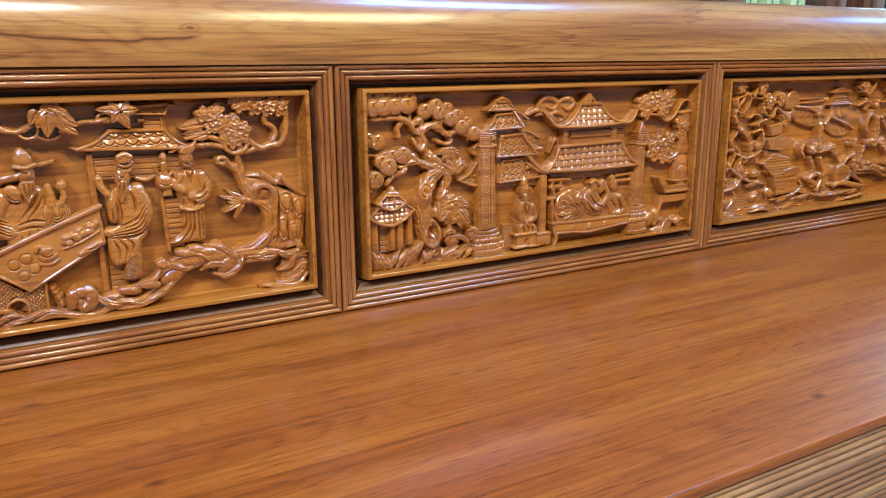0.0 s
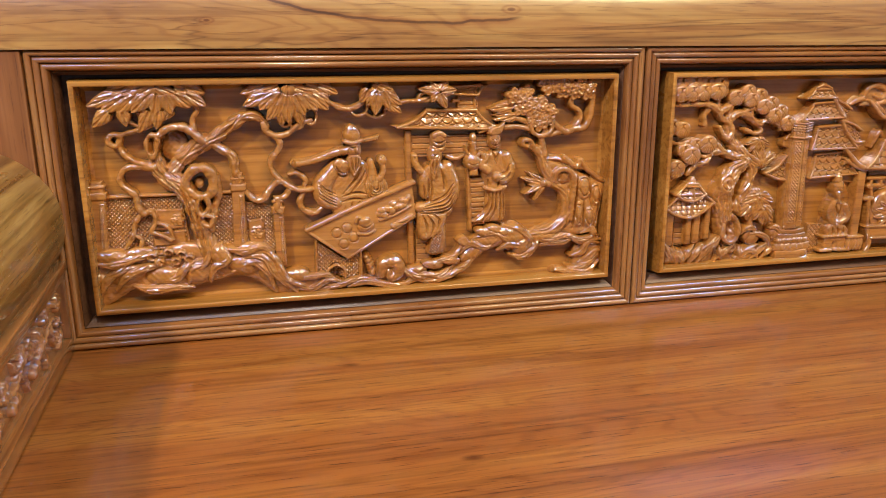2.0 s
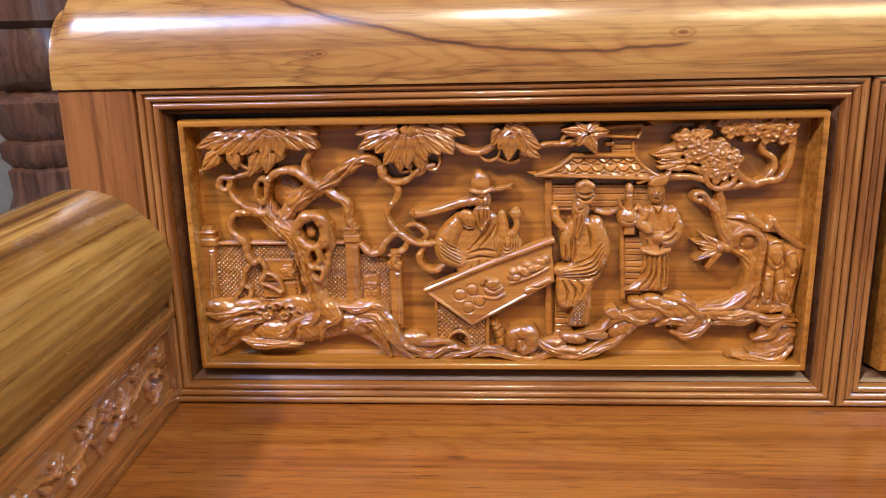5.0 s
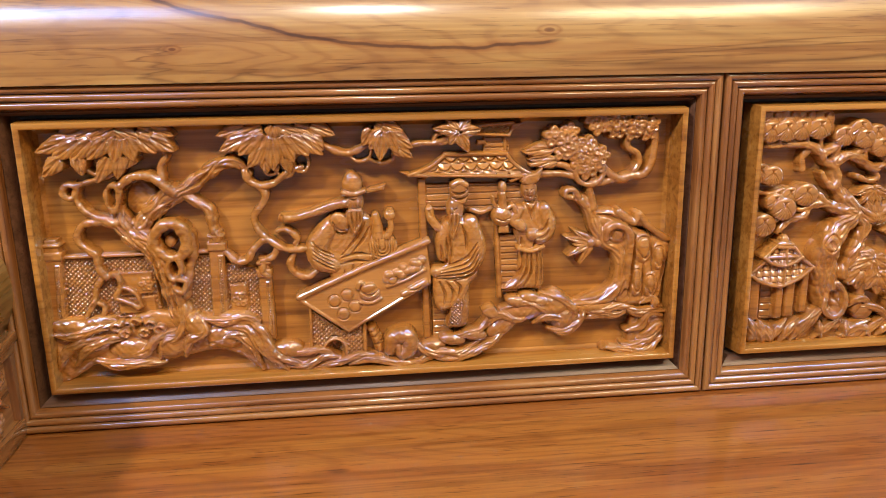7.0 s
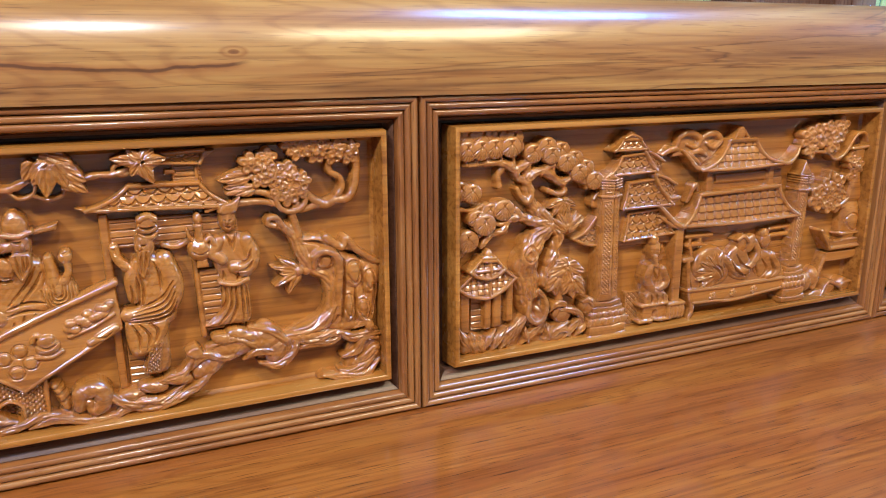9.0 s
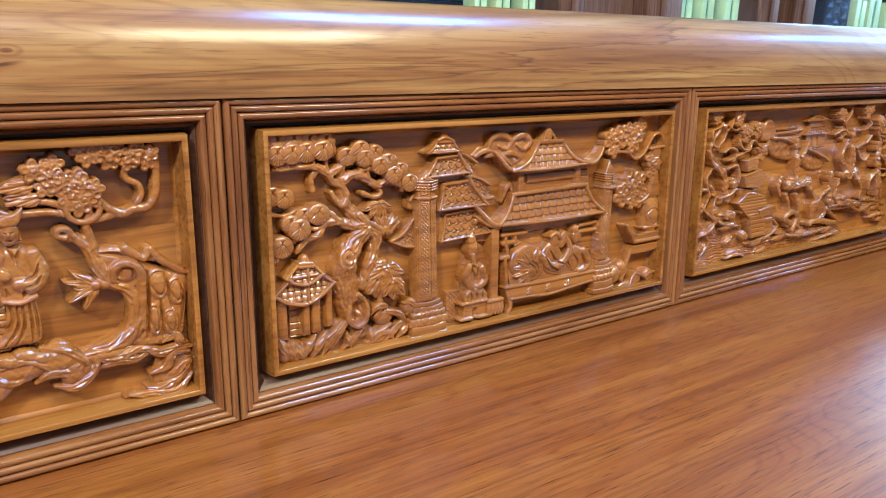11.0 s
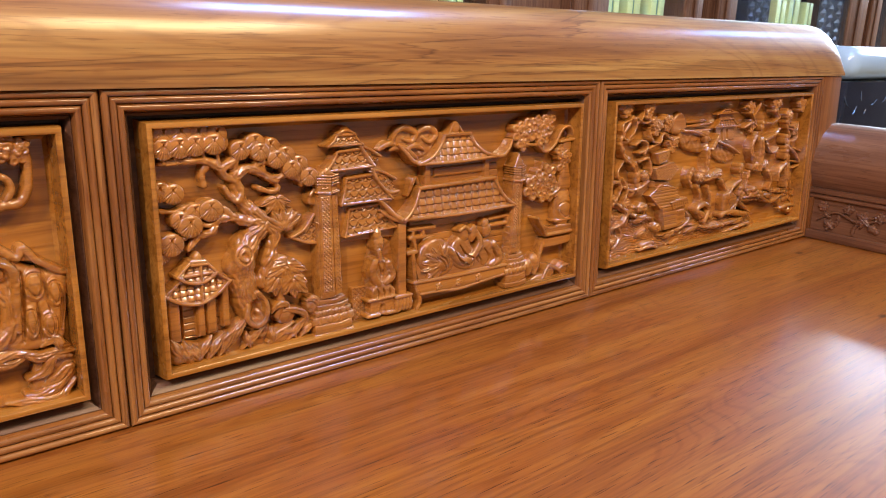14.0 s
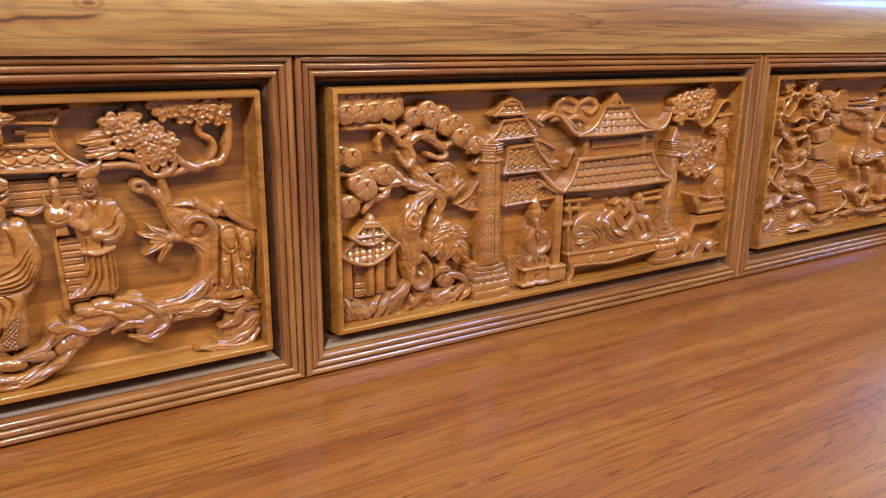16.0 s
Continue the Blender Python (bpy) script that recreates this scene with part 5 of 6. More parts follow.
def obelisk(q_top, q_neck, q_foot, w, base, name="obelisk"):
    """A tapering square pillar, patterned faces, stepped and lobed base."""
    c = Carving()
    (u0, v0), (u1, v1), (u2, v2) = q_top, q_neck, q_foot
    n, f = w * 0.82, w
    c.slab([(u1 - n, v1), (u1 + 0.35 * n, v1), (u2 + 0.30 * f, v2), (u2 - f, v2)], 19, 1.0)
    c.slab([(u1 + 0.35 * n, v1), (u1 + n, v1 + 1), (u2 + f, v2 + 2), (u2 + 0.30 * f, v2)], 17, 1.0, (-0.25, 0))
    c.slab([(u1 - 0.75 * n, v1 - 22), (u1 + 0.12 * n, v1 - 22), (u2 + 0.08 * f, v2 + 8), (u2 - 0.75 * f, v2 + 8)], 19.9, 0.6, pattern=hatch(4.4, 0.42), pit=2.2)
    c.slab([(u1 - 0.7 * n, v1 - 3), (u1 + 0.1 * n, v1 - 3), (u1 + 0.1 * n, v1 - 14), (u1 - 0.7 * n, v1 - 14)], 19.8, 0.5, pattern=hatch(4.0, 0.42), pit=2.0)
    c.slab([(u1 + 0.5 * n, v1 - 22), (u1 + 0.9 * n, v1 - 21), (u2 + 0.88 * f, v2 + 9), (u2 + 0.45 * f, v2 + 8)], 17.4, 0.6, (-0.2, 0), pattern=hatch(4.4, 0.42), pit=2.2)
    c.slab([(u0, v0), (u1 + n, v1), (u1 - n, v1)], 19, 3, (0.1, -0.1))
    for k in range(4):
        c.stroke([(u1 - n - 0.6, v1 + 1 - 3 * k), (u1 + 0.35 * n, v1 - 1 - 3 * k), (u1 + n + 0.6, v1 + 1 - 3 * k)], 1.1, 20, smooth=False)
    c.stroke([(u1 - n - 0.6, v1 - 17), (u1 + 0.35 * n, v1 - 19), (u1 + n + 0.6, v1 - 17)], 1.5, 20.4, smooth=False)
    c.cut([(u1 + 0.35 * n, v1 - 2), (u2 + 0.30 * f, v2 + 2)], 0.9, 2.2, smooth=False)
    c.cut([(u1 - 0.9 * n, v1 - 22), (u2 - 0.88 * f, v2 + 4)], 0.8, 1.6, smooth=False)
    v, g = v2, f
    for k, (dv, dg) in enumerate(((6, 1.12), (6, 1.3), (7, 1.5), (9, 1.72), (10, 1.55), (base, 1.7))):
        g = f * dg
        c.slab([(u2 - g, v), (u2 + 0.3 * g, v - 1.5), (u2 + g, v + 1), (u2 + g, v - dv + 1), (u2 + 0.3 * g, v - dv - 1.5), (u2 - g, v - dv)], 19 + 0.6 * k, 1.6)
        if k in (2, 3):
            for i in range(6):
                c.dome((u2 - g + (i + 0.5) * 2 * g / 6, v - dv / 2), g / 5.5, dv * 0.55, 20.5 + 0.6 * k, 3)
        v -= dv
    c.roughen(0.15, 5, 1.0)
    c.done(name, 1, "square carved pillar with a stepped base")


def pagoda():
    c = Carving()
    c.slab([(203, 194), (263, 193), (288, 100), (210, 103)], 7, 1)
    hip(c, (220, 140), (264, 142), (212, 110), (282, 113), 10, 15, scales(11, 8.5), 0.03, 1.6)
    hip(c, (216, 175), (255, 177), (207, 147), (276, 147), 13, 17, scales(11, 8.5), 0.04, 1.7)
    c.slab([(251, 181), (279, 170), (283, 156), (270, 156), (258, 165)], 14, 1.2, (-0.1, 0), pattern=scales(7, 6), pit=1.6)
    c.stroke([(248, 183), (257, 168), (271, 155), (284, 155)], 2.2, 18)
    c.stroke([(248, 183), (265, 178), (280, 170)], 2.0, 17)
    hip(c, (205, 205), (236, 207), (186, 185), (250, 187), 14, 18, scales(10, 8), 0.06, 1.7)
    c.slab([(235, 209), (259, 197), (260, 190), (248, 191)], 14, 1.2, (-0.1, 0), pattern=scales(7, 6), pit=1.6)
    c.stroke([(232, 211), (241, 199), (251, 188)], 2.0, 18)
    c.stroke([(232, 211), (247, 205), (260, 197)], 1.8, 17)
    c.slab([(211, 213), (233, 213), (235, 202), (208, 202)], 10, 1, pattern=boards(5))
    hip(c, (204, 223), (227, 223), (191, 212), (235, 212), 15, 18, scales(8, 6), 0.08, 1.6)
    c.dome((215, 227), 7, 6, 16, 4)
    c.stroke([(205, 225), (215, 228), (226, 224)], 1.8, 18)
    c.slab([(148, 119), (173, 139), (184, 121), (184, 106), (160, 112)], 12, 1.6, pattern=scales(8, 6), pit=1.6)
    c.stroke([(146, 119), (162, 126), (174, 140)], 2.0, 15)
    c.stroke([(146, 119), (164, 111), (184, 108)], 1.8, 14.5)
    c.slab([(171, 165), (186, 165), (187, 149), (169, 152)], 12, 3, smooth=True)
    c.stroke([(171, 161), (176, 167), (185, 164)], 1.8, 14)
    c.slab([(224, 47), (253, 46), (256, -8), (226, -6)], 6, 1, pattern=hatch(6, 0.22))
    c.done("pagoda", 1, "tiered carved pagoda with tiled roofs")


def gate():
    c = Carving()
    c.slab([(337, 185), (445, 184), (452, 147), (333, 149)], 8, 1, pattern=boards(9), pit=1.5)
    c.slab([(341, 176), (430, 177), (431, 165), (341, 165)], 11, 2.5)
    for q in ((329, 168), (424, 170)):
        c.slab([(q[0] - 5, q[1] - 14), (q[0] + 5, q[1] - 14), (q[0] + 4, q[1] + 14), (q[0] - 4, q[1] + 14)], 15, 2)
    hip(c, (353, 215), (392, 215), (311, 184), (437, 185), 17, 22, courses(10.5, 8.0), 0.22, 2.3, 2)
    c.dome((370, 223), 7, 9, 18, 5)
    c.stroke([(361, 218), (370, 229), (382, 217)], 1.8, 17)
    c.stroke([(315, 185), (305, 188), (296, 198), (287, 207)], [3.2, 3, 2.6, 2], [21, 20, 18, 16])
    c.stroke([(436, 184), (450, 185), (461, 193), (467, 202)], [3, 2.8, 2.4, 1.8], [21, 20, 18, 16])
    c.slab([(308, 118), (486, 111), (502, 18), (312, 33)], 5, 1, pattern=boards(9))
    hip(c, (315, 155), (435, 157), (289, 121), (468, 119), 18, 23.5, courses(12.0, 9.0), 0.12, 2.4, 2)
    c.stroke([(291, 120), (279, 126), (267, 138), (255, 150)], [3.6, 3.4, 3, 2.2], [23, 21, 19, 17])
    c.stroke([(291, 118), (274, 124), (260, 134)], [2.6, 2.4, 1.8], [20, 19, 17])
    for q in ((268, 143), (278, 149), (264, 128)):
        c.slab([(q[0] - 7, q[1] - 4), (q[0] + 7, q[1] + 1), (q[0] + 6, q[1] + 7), (q[0] - 6, q[1] + 3)], 16, 2)
    for a, b, t in (((302, 106), (340, 105), 15), ((304, 95), (327, 95), 14), ((432, 103), (471, 105), 14), ((434, 94), (469, 94), 13)):
        c.stroke([a, b], 2.8, t)
    for a, b in (((308, 103), (308, 92)), ((323, 106), (324, 94)), ((310, 92), (312, 81)), ((464, 104), (466, 93))):
        c.stroke([a, b], 2.4, 14)
    (u, v), (_, w) = (289, 117), (290, 25)
    c.slab([(u - 6.5, v), (u + 6.5, v), (u + 6, w), (u - 6, w)], 18, 3.5)
    for i in range(5):
        c.dome((u - 10 + 5 * i, w - 6), 3.6, 10, 21, 4)
    c.stroke([(u - 11, w + 3), (u + 11, w + 3)], 2.4, 21)
    c.done("temple_gate", 1, "two-roofed carved temple gate")
    c = Carving()
    for line in ([(283, 212), (288, 223), (301, 226), (314, 219), (309, 210), (298, 213)], [(314, 212), (322, 222), (336, 224), (344, 216), (335, 208), (326, 213)], [(279, 202), (292, 204), (310, 194), (319, 186)], [(301, 201), (314, 205), (327, 199)], [(264, 203), (275, 209), (287, 207)], [(323, 152), (312, 166), (303, 147)]):
        c.stroke(line, [2.6, 4.2, 3.6, 2.2], [9, 13, 13, 10])
    c.slab([(286, 202), (288, 221), (312, 226), (343, 222), (348, 207), (322, 188)], 7, 4, smooth=True)
    c.roughen(0.3, 6, 2.0)
    c.done("carved_cloud", 1)


def couch():
    c = Carving()
    c.slab([(307, 71), (317, 35), (461, 35), (450, 59)], 14, 1.5, (0, -0.12))
    c.stroke([(304, 80), (308, 37)], 3.0, 19, smooth=False)
    c.stroke([(298, 79), (309, 79)], 3.4, 19, smooth=False)
    c.slab([(306, 41), (456, 38), (459, 28), (437, 26), (377, 20), (339, 25), (314, 25)], 19.5, 2.2)
    c.stroke([(304, 41), (376, 39), (458, 39)], 2.2, 21.5, smooth=False)
    c.stroke([(315, 25), (343, 24), (377, 21), (416, 24), (459, 27)], 1.7, 21)
    for q in ((343, 30), (375, 30), (408, 30)):
        c.blossom(q, 5, 21, 5)
    c.stroke([(310, 37), (315, 18), (310, 6)], [4.6, 3.2, 2.8], 19)
    c.stroke([(456, 34), (460, 22)], [4, 3], 18)
    c.done("couch", 1)
    c = Carving()
    c.slab([(313, 64), (323, 86), (348, 91), (368, 74), (370, 49), (351, 39), (331, 43)], 17, 7, smooth=True)
    q = (349, 59)
    for i in range(8):
        a = radians(75 + 24 * i)
        c.blade((q[0] + 7 * math.cos(a), q[1] + 6 * math.sin(a)), (q[0] + 31 * math.cos(a), q[1] + 26 * math.sin(a)), 11, 20)
    c.dome(q, 14, 13, 21, 6)
    c.cuts([[(q[0] - 9, q[1] + 8), (q[0], q[1] + 2), (q[0] + 6, q[1] - 8)], [(q[0] - 4, q[1] + 10), (q[0] + 5, q[1] + 4), (q[0] + 10, q[1] - 5)]], 1.2, 1.6)
    c.slab([(366, 79), (380, 90), (396, 80), (406, 58), (399, 42), (375, 47), (363, 63)], 18, 7, smooth=True)
    c.stroke([(360, 74), (382, 56), (401, 62), (412, 76), (405, 91)], [6, 7, 6, 5, 4], [20, 22, 22, 21, 20])
    c.dome((385, 89), 9, 11, 20, 7)
    c.stroke([(376, 96), (385, 100), (393, 93)], 2.6, 21)
    c.slab([(407, 58), (419, 79), (442, 71), (463, 47), (455, 34), (420, 41)], 17, 7, smooth=True)
    c.dome((424, 90), 8.5, 10, 20, 7)
    c.dome((422, 99), 6, 7, 19, 5)
    c.dome((400, 89), 7, 12, 20, 5, -15)
    c.stroke([(436, 70), (448, 50), (432, 43)], [6, 7, 5], 20)
    c.cuts([[(369, 71), (378, 57), (394, 49)], [(378, 77), (389, 63), (403, 56)], [(420, 67), (429, 54), (422, 44)], [(434, 65), (441, 52), (436, 44)], [(411, 58), (415, 50), (414, 44)]], 1.3, 2.0)
    c.roughen(0.2, 5, 4.0)
    c.done("reclining_figure", 1)


def seated_figure():
    c = Carving()
    c.slab([(243, 30), (275, 31), (282, 10), (242, 10)], 17, 2)
    c.stroke([(239, 31), (276, 31)], 2.2, 20, smooth=False)
    c.stroke([(238, 12), (282, 11)], 2.4, 20, smooth=False)
    c.cut([(260, 9), (260, 19)], 5, 5)
    c.slab([(247, 60), (251, 80), (261, 83), (272, 70), (277, 42), (275, 29), (248, 30)], 16, 8, smooth=True)
    c.slab([(245, 44), (259, 48), (276, 42), (276, 29), (246, 30)], 19, 4, smooth=True)
    c.stroke([(251, 76), (248, 62), (255, 48)], [5, 6, 5], 19)
    c.stroke([(269, 71), (275, 56), (265, 48)], [5, 6, 5], 19)
    c.dome((257, 96), 8, 12, 19, 7)
    c.dome((255, 107), 6, 9, 18, 5)
    c.stroke([(255, 88), (257, 78)], [4, 2], 20)
    c.cuts([[(254, 74), (260, 61), (258, 50)], [(264, 73), (263, 61), (260, 51)], [(252, 43), (254, 37), (252, 32)], [(260, 43), (262, 37), (261, 32)], [(269, 42), (270, 36), (269, 32)]], 1.2, 1.8)
    c.slab([(243, 58), (255, 97), (279, 94), (288, 37), (246, 26)], 5, 3, smooth=True)
    c.gouge(0.5, 7, 5.0)
    c.done("seated_figure", 1)


def vase():
    c = Carving()
    c.dome((573, 101), 18, 34, 18, 12)
    c.slab([(560, 129), (587, 129), (581, 164), (584, 194), (563, 195), (567, 165)], 15, 6, smooth=True)
    c.stroke([(559, 195), (589, 197)], 2.4, 17)
    c.cut([(561, 102), (570, 111), (584, 106), (587, 94), (573, 89)], 1.5, 1.5, closed=True)
    c.stroke([(558, 76), (593, 76)], 2.4, 17)
    c.stroke([(555, 85), (595, 85)], 2.0, 17)
    c.done("carved_vase", 1)
    c = Carving()
    c.slab([(518, 91), (533, 68), (590, 68), (593, 78), (543, 77)], 17, 2)
    c.stroke([(518, 93), (535, 68), (594, 68)], 2.6, 20, smooth=False)
    c.slab([(531, 63), (590, 62), (585, 51), (561, 49), (533, 50)], 16, 2)
    c.stroke([(535, 59), (527, 39), (519, 16)], [4, 3.4, 3], 15)
    c.stroke([(591, 59), (591, 33), (595, 2)], [4, 3, 3], 14)
    c.done("vase_stand", 1)
    c = Carving()
    c.blossoms((520, 215), 30, 17, 10, 9, 20, 9)
    c.blossoms((488, 207), 12, 12, 3, 8, 16, 10)
    c.blossoms((529, 138), 28, 22, 12, 9, 17, 11)
    c.blossoms((569, 173), 10, 18, 4, 7, 17, 12)
    c.stroke([(494, 195), (516, 192), (532, 183), (549, 191), (565, 212), (581, 213), (589, 198)], 2.2, 15)
    c.stroke([(527, 168), (525, 152), (540, 143)], 2.4, 14)
    c.stroke([(507, 131), (524, 122), (552, 124), (569, 136)], 2.2, 15)
    c.roughen(0.2, 5, 2.0)
    c.done("blossom_spray", 1)
    c = Carving()
    for q, a, b, r in (((522, 28), 12, 17, 10), ((549, 12), 14, 12, 0), ((577, 12), 14, 12, -20), ((593, 13), 8, 11, 0), ((534, 5), 22, 7, 0), ((507, 24), 12, 14, 20)):
        c.dome(q, a, b, 15, b * 0.7, r)
    c.stroke([(534, 6), (545, 21), (565, 13), (578, -2)], 2.8, 17)
    c.stroke([(565, 14), (584, 18), (595, 2)], 2.6, 17)
    c.roughen(0.5, 7, 6.0)
    c.done("carved_rock", 1)


pagoda()
pine()
kiosk()
undergrowth()
gate()
couch()
seated_figure()
obelisk((188, 191), (189, 181), (191, 45), 15.5, 8)
obelisk((478, 186), (478, 167), (474, 52), 12.0, 7)
vase()

# ---- third panel: riders and walkers among trees ----


def bare_tree():
    c = Carving(0.6, knob=0.15, lines=1.3, slim=0.78)
    c.stroke([(81, 114), (71, 145), (43, 164), (32, 188), (47, 206), (59, 222)], [8.5, 7.5, 5, 4, 4, 3], [16, 18, 17, 16, 15, 15], grain=1.0)
    for line, r in (([(42, 156), (27, 140), (36, 118), (27, 97)], 4), ([(57, 218), (33, 211), (37, 191), (53, 187)], 3.5), ([(53, 189), (66, 205), (62, 220), (87, 211), (108, 218)], 3.5), ([(66, 207), (76, 220), (85, 233)], 3), ([(80, 166), (105, 173), (126, 180), (135, 193), (159, 181), (177, 184)], 4), ([(102, 203), (106, 184), (127, 178)], 3.5), ([(99, 210), (123, 209), (132, 215)], 3), ([(69, 179), (82, 185), (96, 178), (91, 165)], 4), ([(81, 153), (103, 156), (108, 133), (95, 117), (67, 110), (46, 117)], 5), ([(45, 130), (53, 112), (46, 90), (56, 72)], 5)):
        c.stroke(line, 0.6 * r, [14, 18, 16])
    c.dome((97, 130), 9, 9, 18, 6)
    c.cut([(88, 131), (99, 136), (106, 126), (94, 122)], 2, 3, closed=True)
    c.roughen(0.4, 8, 1.0)
    c.done("bare_tree", 2)
    c = Carving(0.6)
    c.blossoms((38, 235), 16.3, 8.9, 8, 5.3, 20, 21)
    c.blossoms((91, 233), 9.6, 11.8, 5, 5.3, 21, 22)
    c.blossoms((113, 207), 11.8, 11.8, 6, 5.3, 21, 23)
    c.blossoms((142, 212), 8.1, 9.6, 4, 4.6, 20, 24)
    c.blossoms((163, 176), 14.8, 10.4, 6, 4.6, 17, 25)
    c.done("leaf_spray", 2)


def far_pavilion():
    c = Carving(0.6)
    c.slab([(296, 194), (353, 194), (357, 170), (300, 169)], 6, 1.5)
    hip(c, (303, 206), (344, 207), (284, 194), (364, 194), 8, 11, courses(8, 5), 0.1, 1.6)
    c.slab([(305, 218), (339, 218), (341, 205), (306, 204)], 6, 1.5)
    hip(c, (314, 223), (331, 223), (291, 216), (353, 217), 8, 10, courses(8, 5), 0.1, 1.6)
    c.cut([(317, 172), (314, 187)], 3, 3)
    c.cut([(334, 173), (331, 187)], 3, 3)
    c.done("far_pavilion", 2)
    c = Carving(0.6)
    c.slab([(169, 191), (171, 213), (188, 224), (205, 212), (204, 189)], 8, 5, smooth=True)
    for line in ([(198, 206), (237, 207), (269, 208)], [(199, 199), (246, 200), (287, 202)], [(207, 193), (255, 190), (288, 192)], [(172, 204), (181, 217), (197, 215), (197, 199)], [(161, 192), (167, 207), (174, 213)]):
        c.stroke(line, [1.5, 3.4, 1.5], [5, 9, 5])
    c.done("carved_cloud", 2)
    c = Carving(0.6)
    c.slab([(187, 181), (194, 194), (231, 188), (275, 169), (252, 154), (204, 164)], 9, 4, smooth=True)
    c.slab([(276, 162), (291, 174), (336, 161), (365, 147), (358, 133), (313, 136)], 6, 4, smooth=True)
    c.stroke([(191, 194), (226, 190), (271, 175)], 2.5, 15)
    c.stroke([(291, 172), (336, 159), (368, 146)], 2.5, 14)
    c.roughen(0.5, 8, 2.0)
    c.done("carved_banner", 2)


def cottage():
    c = Carving(0.6)
    c.slab([(116, 140), (163, 147), (179, 135), (161, 118), (124, 121)], 18, 1.2, pattern=scales(7, 6))
    c.slab([(123, 163), (156, 167), (154, 149), (129, 145)], 16, 1.2, pattern=scales(7, 6))
    c.slab([(124, 119), (162, 115), (165, 81), (127, 79)], 13, 1.2, pattern=boards(6))
    c.slab([(111, 97), (139, 113), (183, 104), (197, 77), (143, 71)], 15, 1.2, pattern=boards(5))
    c.slab([(143, 76), (204, 80), (212, 39), (154, 37)], 17, 1.2, pattern=boards(7))
    c.slab([(165, 81), (207, 86), (215, 74), (171, 69)], 19, 1.2, pattern=courses(6, 4))
    c.slab([(184, 66), (203, 67), (205, 45), (186, 42)], 18.5, 2)
    c.done("cottage", 2)


def rider(name, head, chest, hip_, knee, arm_pts, horse=None):
    c = Carving(0.6, lines=0.9, slim=0.88)
    if horse:
        a, b, legs, neck = horse
        c.stroke([a, ((a[0] + b[0]) / 2, (a[1] + b[1]) / 2 - 2), b], [10, 8.5, 10], [15, 16, 15], grain=1.2)
        for l in legs:
            c.stroke(l, [4.5, 3, 2.5, 3], [14, 14, 14, 14])
        c.stroke(neck, [7, 5.5, 4.5, 3], [16, 18, 18, 17], grain=1.2)
        c.cut([(a[0] - 4, a[1] + 10), (a[0] + 2, a[1]), (a[0] - 2, a[1] - 12)], 1.5, 2)
        c.cut([(b[0] + 4, b[1] + 10), (b[0] - 2, b[1]), (b[0] + 3, b[1] - 12)], 1.5, 2)
    c.stroke([chest, hip_, knee], [7, 7.5, 4.5], [19, 20, 19], grain=1.5)
    c.stroke(arm_pts, [4.2, 3.8, 2.6], [20, 20, 19], grain=0.8)
    c.dome(head, 6, 8, 21, 6)
    c.dome((head[0], head[1] + 7), 5, 5, 21, 4)
    for k in range(5):
        d = -9 + 4.5 * k
        c.cut([(chest[0] + d * 0.6, chest[1] - 2), (hip_[0] + d, hip_[1]), (knee[0] + d * 0.7, knee[1])], [0.8, 1.6, 1.0], [1.0, 2.4, 1.5])
    c.roughen(0.7, 5, 3.0)
    c.done(name, 2)


def company():
    rider("robed_figure", (253, 179), (263, 158), (265, 139), (261, 119), [(273, 160), (284, 174), (289, 183)],
          ((252, 112), (313, 115), [[(248, 98), (257, 78), (253, 54), (261, 43)], [(278, 95), (288, 70), (288, 45), (296, 37)], [(322, 101), (335, 83), (335, 65), (343, 54)]], [(242, 113), (223, 129), (216, 115), (224, 100)]))
    rider("robed_figure", (427, 189), (435, 165), (440, 142), (438, 111), [(445, 165), (476, 173), (494, 182)],
          ((421, 118), (467, 119), [[(408, 109), (404, 91), (402, 77), (411, 68)], [(476, 105), (490, 86), (483, 71), (498, 68)]], [(419, 128), (404, 149), (409, 167), (418, 178)]))
    rider("robed_figure", (370, 117), (373, 97), (379, 81), (378, 66), [(369, 97), (349, 89), (340, 75)])
    rider("robed_figure", (525, 131), (533, 115), (541, 96), (542, 71), [(533, 115), (510, 106), (506, 85)])
    rider("robed_figure", (519, 160), (526, 147), (534, 130), (540, 119), [(530, 146), (558, 134), (577, 117)])
    rider("robed_figure", (373, 76), (368, 60), (355, 48), (342, 42), [(368, 62), (392, 49), (411, 38)])
    c = Carving(0.6)
    c.slab([(326, 76), (348, 82), (374, 66), (366, 46), (330, 45)], 17, 7, smooth=True)
    c.dome((337, 73), 9, 9, 20, 6)
    c.stroke([(324, 41), (348, 45), (383, 37), (412, 34)], [5, 6, 6, 4], 18)
    c.stroke([(266, 48), (247, 59), (268, 67), (283, 56), (272, 37)], 5, 18)
    c.roughen(0.4, 7, 3.5)
    c.done("crouching_figure", 2)


